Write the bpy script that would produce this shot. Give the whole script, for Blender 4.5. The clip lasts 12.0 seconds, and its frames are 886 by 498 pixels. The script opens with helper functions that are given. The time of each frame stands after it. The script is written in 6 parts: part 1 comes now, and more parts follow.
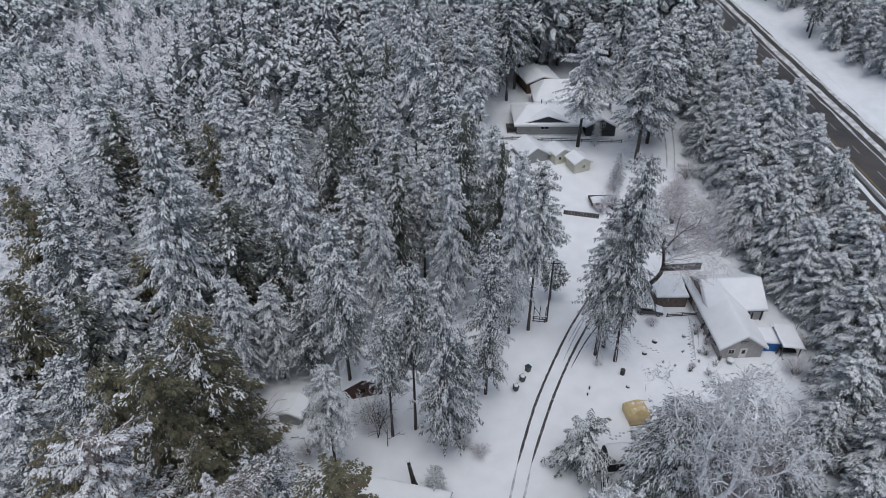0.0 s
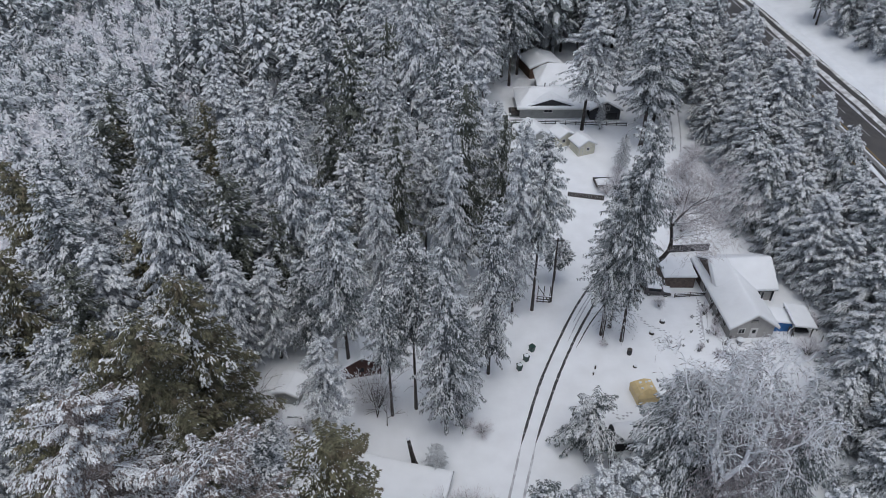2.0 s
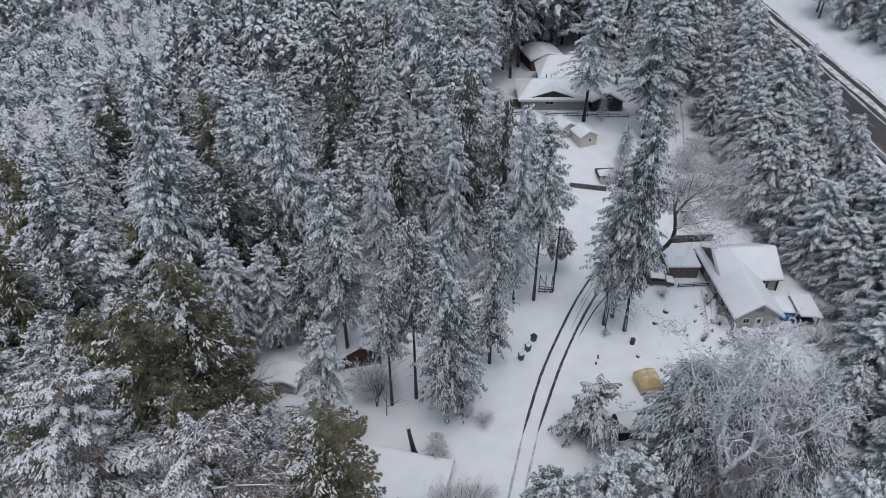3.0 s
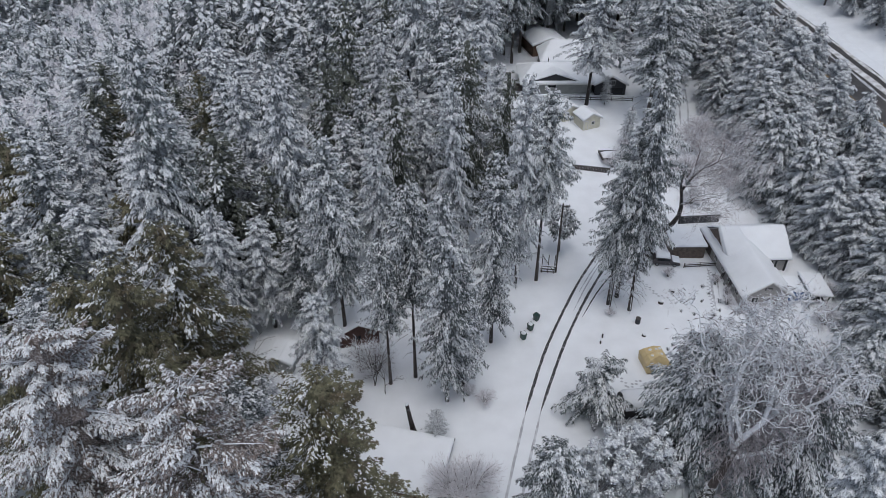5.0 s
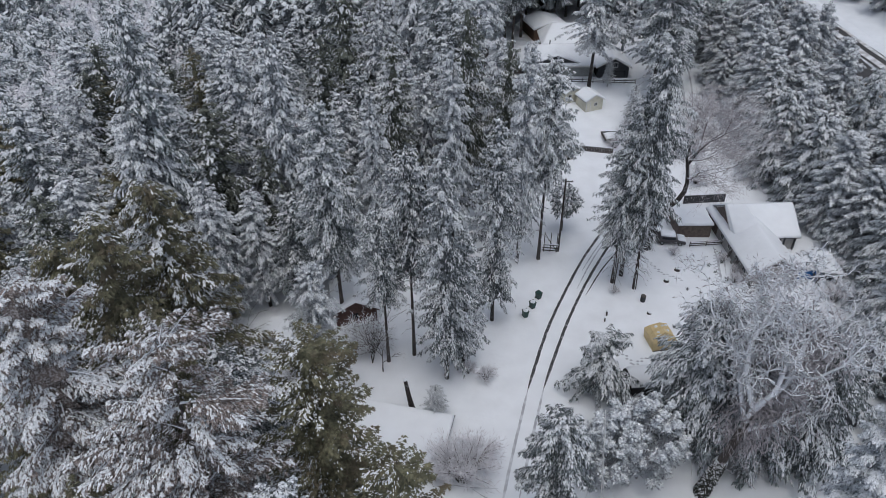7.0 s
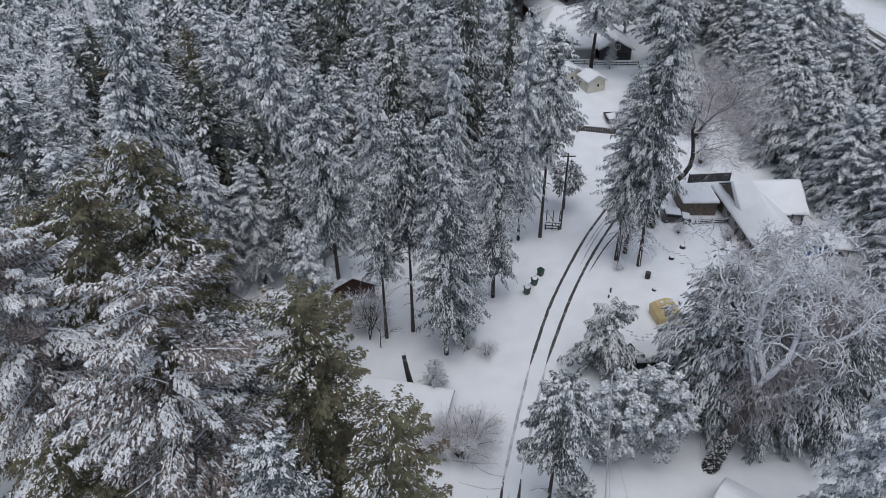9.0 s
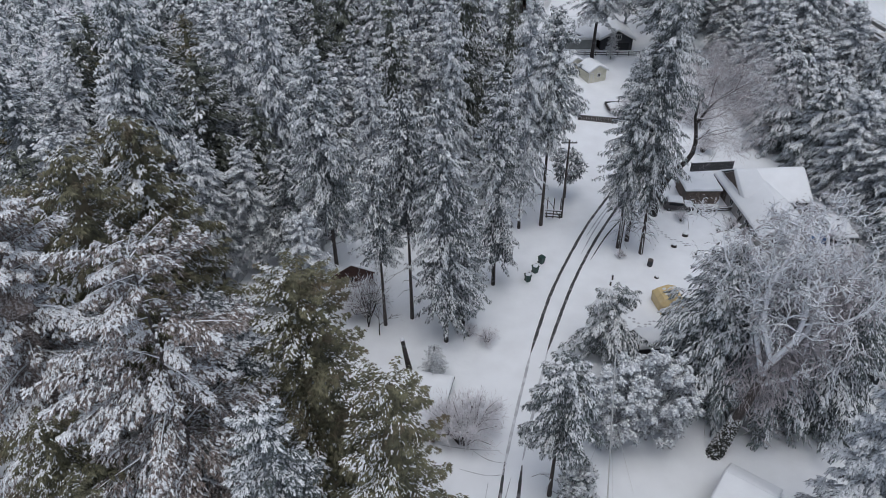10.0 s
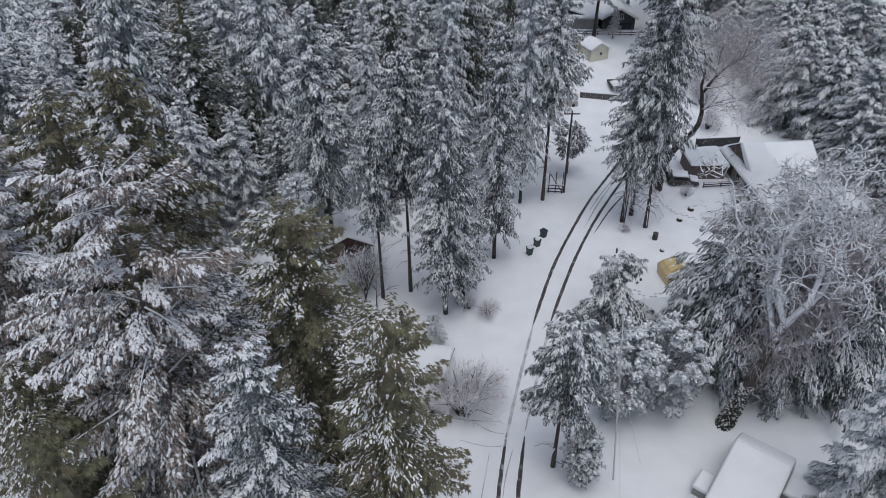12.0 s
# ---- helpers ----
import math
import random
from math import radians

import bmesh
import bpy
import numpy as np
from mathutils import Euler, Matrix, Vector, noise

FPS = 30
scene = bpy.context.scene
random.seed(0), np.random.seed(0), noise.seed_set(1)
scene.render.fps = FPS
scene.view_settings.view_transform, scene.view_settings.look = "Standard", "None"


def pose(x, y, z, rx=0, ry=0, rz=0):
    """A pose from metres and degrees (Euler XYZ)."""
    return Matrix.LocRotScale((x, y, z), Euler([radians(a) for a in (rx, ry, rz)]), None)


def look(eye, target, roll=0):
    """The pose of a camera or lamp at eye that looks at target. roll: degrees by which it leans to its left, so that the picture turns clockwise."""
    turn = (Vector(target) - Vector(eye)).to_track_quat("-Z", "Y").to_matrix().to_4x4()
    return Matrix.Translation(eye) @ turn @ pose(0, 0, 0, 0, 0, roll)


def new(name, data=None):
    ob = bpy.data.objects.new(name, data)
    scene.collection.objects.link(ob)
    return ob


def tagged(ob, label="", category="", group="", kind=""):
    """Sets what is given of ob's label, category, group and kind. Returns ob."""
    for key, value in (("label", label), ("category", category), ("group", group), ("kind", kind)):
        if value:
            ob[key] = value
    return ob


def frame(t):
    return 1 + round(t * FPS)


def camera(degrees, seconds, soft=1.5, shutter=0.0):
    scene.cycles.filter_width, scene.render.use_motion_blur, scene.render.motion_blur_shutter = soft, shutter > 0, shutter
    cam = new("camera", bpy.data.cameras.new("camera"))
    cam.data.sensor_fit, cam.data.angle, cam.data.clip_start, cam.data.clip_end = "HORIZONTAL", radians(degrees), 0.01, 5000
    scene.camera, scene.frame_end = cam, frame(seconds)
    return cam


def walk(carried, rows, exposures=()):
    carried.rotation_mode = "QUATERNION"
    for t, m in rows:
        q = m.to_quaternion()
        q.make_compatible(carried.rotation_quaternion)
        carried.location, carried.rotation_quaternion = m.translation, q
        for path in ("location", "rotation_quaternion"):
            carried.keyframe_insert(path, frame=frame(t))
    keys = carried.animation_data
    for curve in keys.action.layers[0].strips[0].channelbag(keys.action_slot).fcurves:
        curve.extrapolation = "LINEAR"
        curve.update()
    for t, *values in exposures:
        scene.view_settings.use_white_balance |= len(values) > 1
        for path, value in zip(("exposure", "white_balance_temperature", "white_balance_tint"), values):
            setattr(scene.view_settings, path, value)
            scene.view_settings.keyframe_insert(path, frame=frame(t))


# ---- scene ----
cam = camera(65.1, 12.0, soft=0.8)
METRES, EYE, TILT, LEAN, TURN = 28.0, 81.8, -36.4, 0.0, 0.0
ROWS = [
    (0.0, 0.0, 0.0, 0.0, 0.0, 0.0, 0.0),
    (0.5, 0.0016, 0.0275, -0.0376, 0.05, 0.05, -0.0),
    (1.0, 0.0024, 0.0551, -0.0751, 0.09, 0.13, 0.0),
    (1.5, 0.0037, 0.0847, -0.1155, 0.14, 0.22, 0.01),
    (2.0, 0.0039, 0.1109, -0.1515, 0.17, 0.29, 0.01),
    (2.5, 0.0043, 0.1368, -0.1869, 0.2, 0.35, 0.01),
    (3.0, 0.0051, 0.1623, -0.2219, 0.23, 0.39, 0.01),
    (5.0, 0.0115, 0.2603, -0.3585, 0.35, 0.61, 0.04),
    (5.5, 0.0124, 0.2846, -0.3908, 0.36, 0.65, 0.05),
    (6.0, 0.013, 0.3112, -0.4256, 0.38, 0.69, 0.07),
    (6.5, 0.014, 0.3352, -0.4568, 0.39, 0.71, 0.08),
    (7.0, 0.0151, 0.3591, -0.4882, 0.39, 0.73, 0.09),
    (9.0, 0.0187, 0.4516, -0.6161, 0.42, 0.85, 0.16),
    (9.5, 0.0194, 0.4743, -0.647, 0.42, 0.84, 0.17),
    (10.0, 0.0193, 0.4976, -0.6783, 0.41, 0.85, 0.2),
    (10.5, 0.0198, 0.5203, -0.7094, 0.41, 0.85, 0.21),
    (11.0, 0.0198, 0.5459, -0.7432, 0.4, 0.84, 0.22),
    (11.5, 0.0193, 0.5695, -0.7737, 0.39, 0.83, 0.23),
    (12.0, 0.0194, 0.5925, -0.8051, 0.38, 0.83, 0.25),
]
walk(cam, [(t, pose(0, 0, EYE, TILT, LEAN, TURN) @ pose(METRES * x, METRES * y, METRES * z, 90 + pitch, roll, yaw)) for t, x, y, z, yaw, pitch, roll in ROWS],
     exposures=[(0.0, 0.34, 6150, 8), (12.0, 0.34, 6150, 8)])

# ---- light: a dull winter overcast ----
SUN_ELEV, SUN_ROT = 74.0, 177.0
world = bpy.data.worlds.new("overcast")
scene.world = world
world.use_nodes = True
wn, wl = world.node_tree.nodes, world.node_tree.links
wn.clear()
sky = wn.new("ShaderNodeTexSky")
sky.sky_type, sky.sun_disc = "NISHITA", False
sky.sun_elevation, sky.sun_rotation = radians(SUN_ELEV), radians(SUN_ROT)
sky.air_density, sky.dust_density, sky.ozone_density = 1.0, 4.0, 1.0
grey = wn.new("ShaderNodeHueSaturation")
grey.inputs["Saturation"].default_value = 0.62
back = wn.new("ShaderNodeBackground")
back.inputs["Strength"].default_value = 0.098
out = wn.new("ShaderNodeOutputWorld")
wl.new(sky.outputs[0], grey.inputs["Color"])
wl.new(grey.outputs[0], back.inputs["Color"])
wl.new(back.outputs[0], out.inputs["Surface"])
sun_data = bpy.data.lights.new("sun", "SUN")
sun_data.energy, sun_data.angle, sun_data.color = 0.35, radians(60), (1.0, 0.98, 0.95)
sun = new("sun", sun_data)
sun.matrix_world = look((0, 0, 200), (40 * math.sin(radians(SUN_ROT)) * -1, 40 * math.cos(radians(SUN_ROT)) * -1, 200 - 40 * math.tan(radians(SUN_ELEV))))

# ---- materials ----
def material(name, base, rough=0.8, metal=0.0, vary=0.25, scale=3.0, bump=0.2, bump_scale=20.0, second=None, second_at=0.55, second_scale=0.8, snow=None, by_object=0.0):
    """Base colour with two scales of noise; second: a stain colour; snow: how readily snow lies on upward faces."""
    m = bpy.data.materials.new(name)
    m.use_nodes = True
    n, l = m.node_tree.nodes, m.node_tree.links
    bsdf = n["Principled BSDF"]
    bsdf.inputs["Roughness"].default_value = rough
    bsdf.inputs["Metallic"].default_value = metal
    co = n.new("ShaderNodeNewGeometry")
    pos = co.outputs["Position"]

    def noise_at(s, detail=3.0):
        t = n.new("ShaderNodeTexNoise")
        t.inputs["Scale"].default_value, t.inputs["Detail"].default_value = s, detail
        l.new(pos, t.inputs["Vector"])
        return t.outputs["Fac"]

    def ramp(fac, a, b):
        r = n.new("ShaderNodeMapRange")
        r.inputs["From Min"].default_value, r.inputs["From Max"].default_value = a, b
        l.new(fac, r.inputs["Value"])
        return r.outputs["Result"]

    def mix(fac, a, b):
        x = n.new("ShaderNodeMix")
        x.data_type = "RGBA"
        if isinstance(fac, float):
            x.inputs[0].default_value = fac
        else:
            l.new(fac, x.inputs[0])
        for sock, v in ((x.inputs[6], a), (x.inputs[7], b)):
            if isinstance(v, tuple):
                sock.default_value = (*v, 1)
            else:
                l.new(v, sock)
        return x.outputs[2]

    dark = tuple(c * (1 - vary) for c in base)
    light = tuple(min(1, c * (1 + vary)) for c in base)
    col = mix(ramp(noise_at(scale), 0.3, 0.7), dark, light)
    if second:
        col = mix(ramp(noise_at(second_scale, 5.0), second_at - 0.08, second_at + 0.08), col, second)
    if by_object:
        info = n.new("ShaderNodeObjectInfo")
        hsv = n.new("ShaderNodeHueSaturation")
        mul = n.new("ShaderNodeMath")
        mul.operation = "MULTIPLY_ADD"
        mul.inputs[1].default_value, mul.inputs[2].default_value = by_object, 1 - by_object / 2
        l.new(info.outputs["Random"], mul.inputs[0])
        l.new(mul.outputs[0], hsv.inputs["Value"])
        l.new(col, hsv.inputs["Color"])
        col = hsv.outputs["Color"]
    if snow is not None:
        sep = n.new("ShaderNodeSeparateXYZ")
        l.new(co.outputs["Normal"], sep.inputs[0])
        add = n.new("ShaderNodeMath")
        add.operation = "MULTIPLY_ADD"
        add.inputs[1].default_value = 0.9
        l.new(noise_at(2.2, 4.0), add.inputs[0])
        l.new(sep.outputs["Z"], add.inputs[2])
        fac = ramp(add.outputs[0], snow, snow + 0.22)
        col = mix(fac, col, (0.80, 0.82, 0.86))
    l.new(col, bsdf.inputs["Base Color"])
    if bump:
        b = n.new("ShaderNodeBump")
        b.inputs["Strength"].default_value, b.inputs["Distance"].default_value = bump, 0.1
        l.new(noise_at(bump_scale, 5.0), b.inputs["Height"])
        l.new(b.outputs["Normal"], bsdf.inputs["Normal"])
    return m


M_SNOW = material("snow", (0.785, 0.808, 0.845), 0.65, vary=0.04, scale=0.35, bump=0.25, bump_scale=1.4)
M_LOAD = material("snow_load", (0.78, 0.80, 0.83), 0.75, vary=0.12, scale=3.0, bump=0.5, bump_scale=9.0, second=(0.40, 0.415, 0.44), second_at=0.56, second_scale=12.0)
M_NEEDLE = material("needles_frosted", (0.076, 0.092, 0.088), 0.85, vary=0.5, scale=1.6, bump=0.0, second=(0.38, 0.41, 0.445), second_at=0.55, second_scale=6.0, by_object=0.55)
M_WARM = material("needles_brownish", (0.150, 0.118, 0.104), 0.85, vary=0.5, scale=1.6, bump=0.0, second=(0.42, 0.39, 0.385), second_at=0.54, second_scale=7.0)
M_RIME = material("needles_rimed", (0.15, 0.165, 0.175), 0.85, vary=0.4, scale=1.2, bump=0.0, second=(0.46, 0.485, 0.52), second_at=0.52, second_scale=6.0, by_object=0.4)
M_DIM = material("needles_olive", (0.082, 0.090, 0.070), 0.85, vary=0.5, scale=1.6, bump=0.0, second=(0.26, 0.275, 0.275), second_at=0.60, second_scale=5.0, by_object=0.4)
M_GREEN = material("needles_green", (0.124, 0.118, 0.072), 0.8, vary=0.6, scale=2.2, bump=0.0, second=(0.128, 0.104, 0.068), second_at=0.58, second_scale=0.5, by_object=0.3)
M_FROST = material("frosted_twigs", (0.68, 0.67, 0.70), 0.85, vary=0.3, scale=2.0, bump=0.0)
M_BARK = material("bark", (0.040, 0.034, 0.032), 0.9, vary=0.45, scale=5.0, bump=0.6, bump_scale=9.0, second=(0.30, 0.31, 0.33), second_at=0.66, second_scale=1.5)
M_LIMB = material("snowy_limb", (0.075, 0.062, 0.058), 0.9, vary=0.4, scale=6.0, bump=0.3, bump_scale=12.0, snow=0.30)
M_TRUNK = material("oak_bark", (0.075, 0.064, 0.060), 0.9, vary=0.4, scale=6.0, bump=0.4, bump_scale=12.0, snow=0.95)
M_VEIL = material("hanging_twigs", (0.47, 0.44, 0.455), 0.9, vary=0.4, scale=2.0, bump=0.0)
M_INNER = material("inner_foliage", (0.095, 0.103, 0.108), 0.9, vary=0.5, scale=1.4, bump=0.0, second=(0.30, 0.32, 0.34), second_at=0.54, second_scale=6.0)
M_OAK = material("snow_lined_oak", (0.085, 0.070, 0.066), 0.9, vary=0.4, scale=6.0, bump=0.3, bump_scale=12.0, snow=-0.1)
M_REDTWIG = material("bare_twigs", (0.16, 0.12, 0.12), 0.9, vary=0.35, scale=3.0, bump=0.0, snow=0.55)
M_ASPHALT = material("wet_asphalt", (0.050, 0.047, 0.047), 0.55, vary=0.3, scale=0.7, bump=0.15, bump_scale=30.0, second=(0.075, 0.068, 0.065), second_at=0.55, second_scale=0.12)
M_SLUSH = material("slush", (0.44, 0.43, 0.43), 0.7, vary=0.25, scale=0.8, bump=0.4, bump_scale=4.0, second=(0.72, 0.73, 0.75), second_at=0.5, second_scale=0.5)
M_TRACK = material("tyre_track", (0.045, 0.045, 0.047), 0.6, vary=0.35, scale=2.0, bump=0.3, bump_scale=8.0, second=(0.34, 0.34, 0.36), second_at=0.62, second_scale=1.2)
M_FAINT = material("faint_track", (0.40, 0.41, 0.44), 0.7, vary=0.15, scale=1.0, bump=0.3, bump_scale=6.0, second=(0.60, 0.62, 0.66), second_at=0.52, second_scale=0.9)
M_SIDING = material("grey_siding", (0.36, 0.35, 0.34), 0.75, vary=0.08, scale=1.5, bump=0.1)
M_SIDING2 = material("pale_grey_siding", (0.30, 0.31, 0.30), 0.75, vary=0.1, scale=1.0, bump=0.1)
M_CREAM = material("cream_boards", (0.62, 0.60, 0.50), 0.75, vary=0.08, scale=1.5, bump=0.1)
M_GARAGE = material("dull_brown_boards", (0.125, 0.100, 0.086), 0.85, vary=0.3, scale=2.0, bump=0.2)
M_BROWN = material("brown_boards", (0.115, 0.070, 0.048), 0.8, vary=0.25, scale=3.0, bump=0.2)
M_RED = material("dark_red_boards", (0.088, 0.046, 0.040), 0.8, vary=0.25, scale=3.0, bump=0.2)
M_DARK = material("charcoal_boards", (0.040, 0.042, 0.048), 0.8, vary=0.2, scale=2.0, bump=0.2)
M_OLDWOOD = material("weathered_wood", (0.075, 0.066, 0.062), 0.9, vary=0.35, scale=4.0, bump=0.4)
M_TRIM = material("white_trim", (0.62, 0.62, 0.62), 0.6, vary=0.05, bump=0.0)
M_GLASS = material("dark_glass", (0.020, 0.022, 0.026), 0.12, vary=0.2, scale=0.8, bump=0.0)
M_TARP = material("tan_tarp", (0.60, 0.47, 0.25), 0.6, vary=0.12, scale=0.9, bump=0.35, bump_scale=3.0, second=(0.62, 0.52, 0.33), second_at=0.63, second_scale=0.9)
M_BLUE = material("blue_tarp", (0.020, 0.125, 0.36), 0.5, vary=0.2, scale=1.5, bump=0.4, bump_scale=4.0)
M_BLACK = material("black_fabric_and_shade", (0.010, 0.010, 0.012), 0.7, vary=0.2, bump=0.1)
M_BIN = material("green_plastic", (0.012, 0.045, 0.036), 0.45, vary=0.15, bump=0.0)
M_METAL = material("grey_metal", (0.30, 0.31, 0.32), 0.45, metal=0.7, vary=0.15, bump=0.05)
M_RUBBER = material("tyre_rubber", (0.015, 0.015, 0.016), 0.8, vary=0.1, bump=0.0)
M_PAINT_Y = material("yellow_line", (0.42, 0.26, 0.05), 0.7, vary=0.2, bump=0.0)
M_BARRIER = material("barrier_concrete", (0.34, 0.34, 0.34), 0.85, vary=0.2, scale=1.0, bump=0.2, snow=1.1)
M_PAINT_W = material("white_line", (0.50, 0.50, 0.50), 0.7, vary=0.2, bump=0.0)
M_CARPAINT = material("dark_car_paint", (0.05, 0.045, 0.05), 0.35, vary=0.15, bump=0.0)
M_IVY = material("ivy_leaves", (0.030, 0.032, 0.026), 0.8, vary=0.5, scale=3.0, bump=0.0)


# ---- mesh helpers ----
class Shape:
    """Collects points and faces of one mesh."""

    def __init__(self):
        self.v, self.f = [], []

    def add(self, pts, faces):
        k = len(self.v)
        self.v += [tuple(p) for p in pts]
        self.f += [tuple(i + k for i in f) for f in faces]
        return self

    def box(self, x0, x1, y0, y1, z0, z1):
        return self.add([(x0, y0, z0), (x1, y0, z0), (x1, y1, z0), (x0, y1, z0), (x0, y0, z1), (x1, y0, z1), (x1, y1, z1), (x0, y1, z1)],
                        [(3, 2, 1, 0), (4, 5, 6, 7), (0, 1, 5, 4), (1, 2, 6, 5), (2, 3, 7, 6), (3, 0, 4, 7)])

    def prism(self, profile, y0, y1):
        """A closed x-z outline drawn out along y."""
        n = len(profile)
        pts = [(x, y0, z) for x, z in profile] + [(x, y1, z) for x, z in profile]
        return self.add(pts, [tuple(range(n)), tuple(range(2 * n - 1, n - 1, -1))] + [(i, i + n, (i + 1) % n + n, (i + 1) % n) for i in range(n)])

    def tube(self, pts, radii, n=6, cap=True):
        pts = [Vector(p) for p in pts]
        rings = []
        for i, p in enumerate(pts):
            d = (pts[min(i + 1, len(pts) - 1)] - pts[max(i - 1, 0)]).normalized()
            a = d.orthogonal().normalized()
            b = d.cross(a)
            rings.append([p + (a * math.cos(2 * math.pi * k / n) + b * math.sin(2 * math.pi * k / n)) * radii[i] for k in range(n)])
        faces = [(i * n + k, i * n + (k + 1) % n, (i + 1) * n + (k + 1) % n, (i + 1) * n + k) for i in range(len(pts) - 1) for k in range(n)]
        if cap:
            faces += [tuple(range(n - 1, -1, -1)), tuple(range((len(pts) - 1) * n, len(pts) * n))]
        return self.add([q for r in rings for q in r], faces)

    def blob(self, c, r, seg=8, rows=5, rough=0.15, seed=0):
        """A lumpy heap, rounded above and flat-bottomed."""
        rng = random.Random(seed)
        pts, faces = [], []
        for j in range(rows):
            a = j / (rows - 1) * math.pi / 2
            for i in range(seg):
                b = 2 * math.pi * i / seg
                k = 1 + rng.uniform(-rough, rough)
                pts.append((c[0] + r[0] * math.cos(a) * math.cos(b) * k, c[1] + r[1] * math.cos(a) * math.sin(b) * k, c[2] + r[2] * math.sin(a) * k))
        faces = [(j * seg + i, j * seg + (i + 1) % seg, (j + 1) * seg + (i + 1) % seg, (j + 1) * seg + i) for j in range(rows - 1) for i in range(seg)]
        return self.add(pts, faces)

    def blanket(self, a, b, c, d, thick=0.28, nu=14, nv=8, lump=0.06, seed=0.0, open_a=False):
        """A snow layer on the quad a b c d (a-b along u, a-d along v), rounded at its rim."""
        a, b, c, d = (Vector(p) for p in (a, b, c, d))
        lu, lv = (b - a).length, (d - a).length
        pts, faces = [], []
        lip = lambda size: min(0.25, 0.24 / max(size, 0.1))
        steps = lambda n, size: sorted({0.0, 1.0, 0.4 * lip(size), 1 - 0.4 * lip(size)} | {lip(size) + (1 - 2 * lip(size)) * i / n for i in range(n + 1)})
        us, vs = steps(nu, lu), steps(nv, lv)
        nu, nv = len(us) - 1, len(vs) - 1
        for v in vs:
            for u in us:
                p = (a * (1 - u) + b * u) * (1 - v) + (d * (1 - u) + c * u) * v
                edge = min(u * lu, (1 - u) * lu, 9 if open_a else v * lv, (1 - v) * lv)
                rim = min(1.0, max(0.0, edge) / 0.24)
                t = thick * (0.5 + 0.5 * math.sqrt(max(0, 1 - (1 - rim) ** 2))) + lump * noise.noise(Vector((p.x * 0.9 + seed, p.y * 0.9, p.z)))
                if open_a:
                    t -= 0.16 * max(0, 1 - v * lv / 0.9) ** 2
                pts.append(p + Vector((0, 0, t)))
        w = nu + 1
        faces = [(j * w + i, j * w + i + 1, (j + 1) * w + i + 1, (j + 1) * w + i) for j in range(nv) for i in range(nu)]
        rim_idx = list(range(w)) + [j * w + nu for j in range(1, nv + 1)] + [nv * w + i for i in range(nu - 1, -1, -1)] + [j * w for j in range(nv - 1, 0, -1)]
        base = len(pts)
        for k in rim_idx:
            j, i = divmod(k, w)
            u, v = us[i], vs[j]
            pts.append((a * (1 - u) + b * u) * (1 - v) + (d * (1 - u) + c * u) * v + Vector((0, 0, -0.02)))
        m = len(rim_idx)
        faces += [(rim_idx[(k + 1) % m], rim_idx[k], base + k, base + (k + 1) % m) for k in range(m)]
        return self.add(pts, faces)

    def mesh(self, name, mat, smooth=False):
        me = bpy.data.meshes.new(name)
        me.from_pydata(self.v, [], self.f)
        me.materials.append(mat)
        if smooth:
            me.polygons.foreach_set("use_smooth", [True] * len(me.polygons))
        me.update()
        return me


def part(name, shape, mat, parent=None, label="", smooth=False):
    ob = new(name, shape.mesh(name, mat, smooth))
    ob.parent = parent
    return tagged(ob, label)


def thing(name, m, label, category, group="", kind=""):
    ob = new(name)
    ob.matrix_basis = m
    ob.empty_display_size = 0.2
    return tagged(ob, label, category, group, kind)


# ---- the lie of the land ----
def smooth(a, b, v):
    u = min(1.0, max(0.0, (v - a) / (b - a)))
    return u * u * (3 - 2 * u)


ROAD_Z = 4.0


def land(x, y):
    """Height of the snow: level by the lane, rising behind, falling into the valley on the west, levelled for the highway, a bank beyond it."""
    drop = 0.42 * 8 * math.log1p(math.exp(min((-40 - x) / 8, 50)))
    z = 4 * smooth(98, 150, y) - 110 * (1 - math.exp(-drop / 110))
    z += 0.10 * noise.noise(Vector((x * 0.11, y * 0.11, 0))) + 0.5 * noise.noise(Vector((x * 0.03, y * 0.03, 5))) * smooth(-15, -45, x)
    k = smooth(68, 78, x)
    z = z * (1 - k) + ROAD_Z * k
    if x > 109:
        z += 0.9 * smooth(108, 112, x) + 0.36 * (x - 109) * smooth(110, 130, x) + 0.25 * noise.noise(Vector((x * 0.06, y * 0.06, 9))) * smooth(112, 118, x)
    return z


def axis(lo, hi, fine, far):
    mid = np.arange(lo, hi + 0.01, fine)
    out_lo, out_hi, step = [], [], fine
    a, b = lo, hi
    while a > -far or b < far:
        step *= 1.25
        a, b = a - step, b + step
        out_lo.append(a), out_hi.append(b)
    return [*out_lo[::-1], *mid.tolist(), *out_hi]


gx, gy = axis(-60, 124, 1.25, 4000), axis(10, 260, 1.25, 4000)
ground_shape = Shape()
ground_shape.v = [(x, y, land(max(-420, min(x, 260)), max(-200, min(y, 700)))) for y in gy for x in gx]
nx = len(gx)
ground_shape.f = [(j * nx + i, j * nx + i + 1, (j + 1) * nx + i + 1, (j + 1) * nx + i) for j in range(len(gy) - 1) for i in range(nx - 1)]
ground = tagged(part("ground", ground_shape, M_SNOW, smooth=True), "smooth fresh snow over forest ground, lane and yards", "ground", kind="structure")


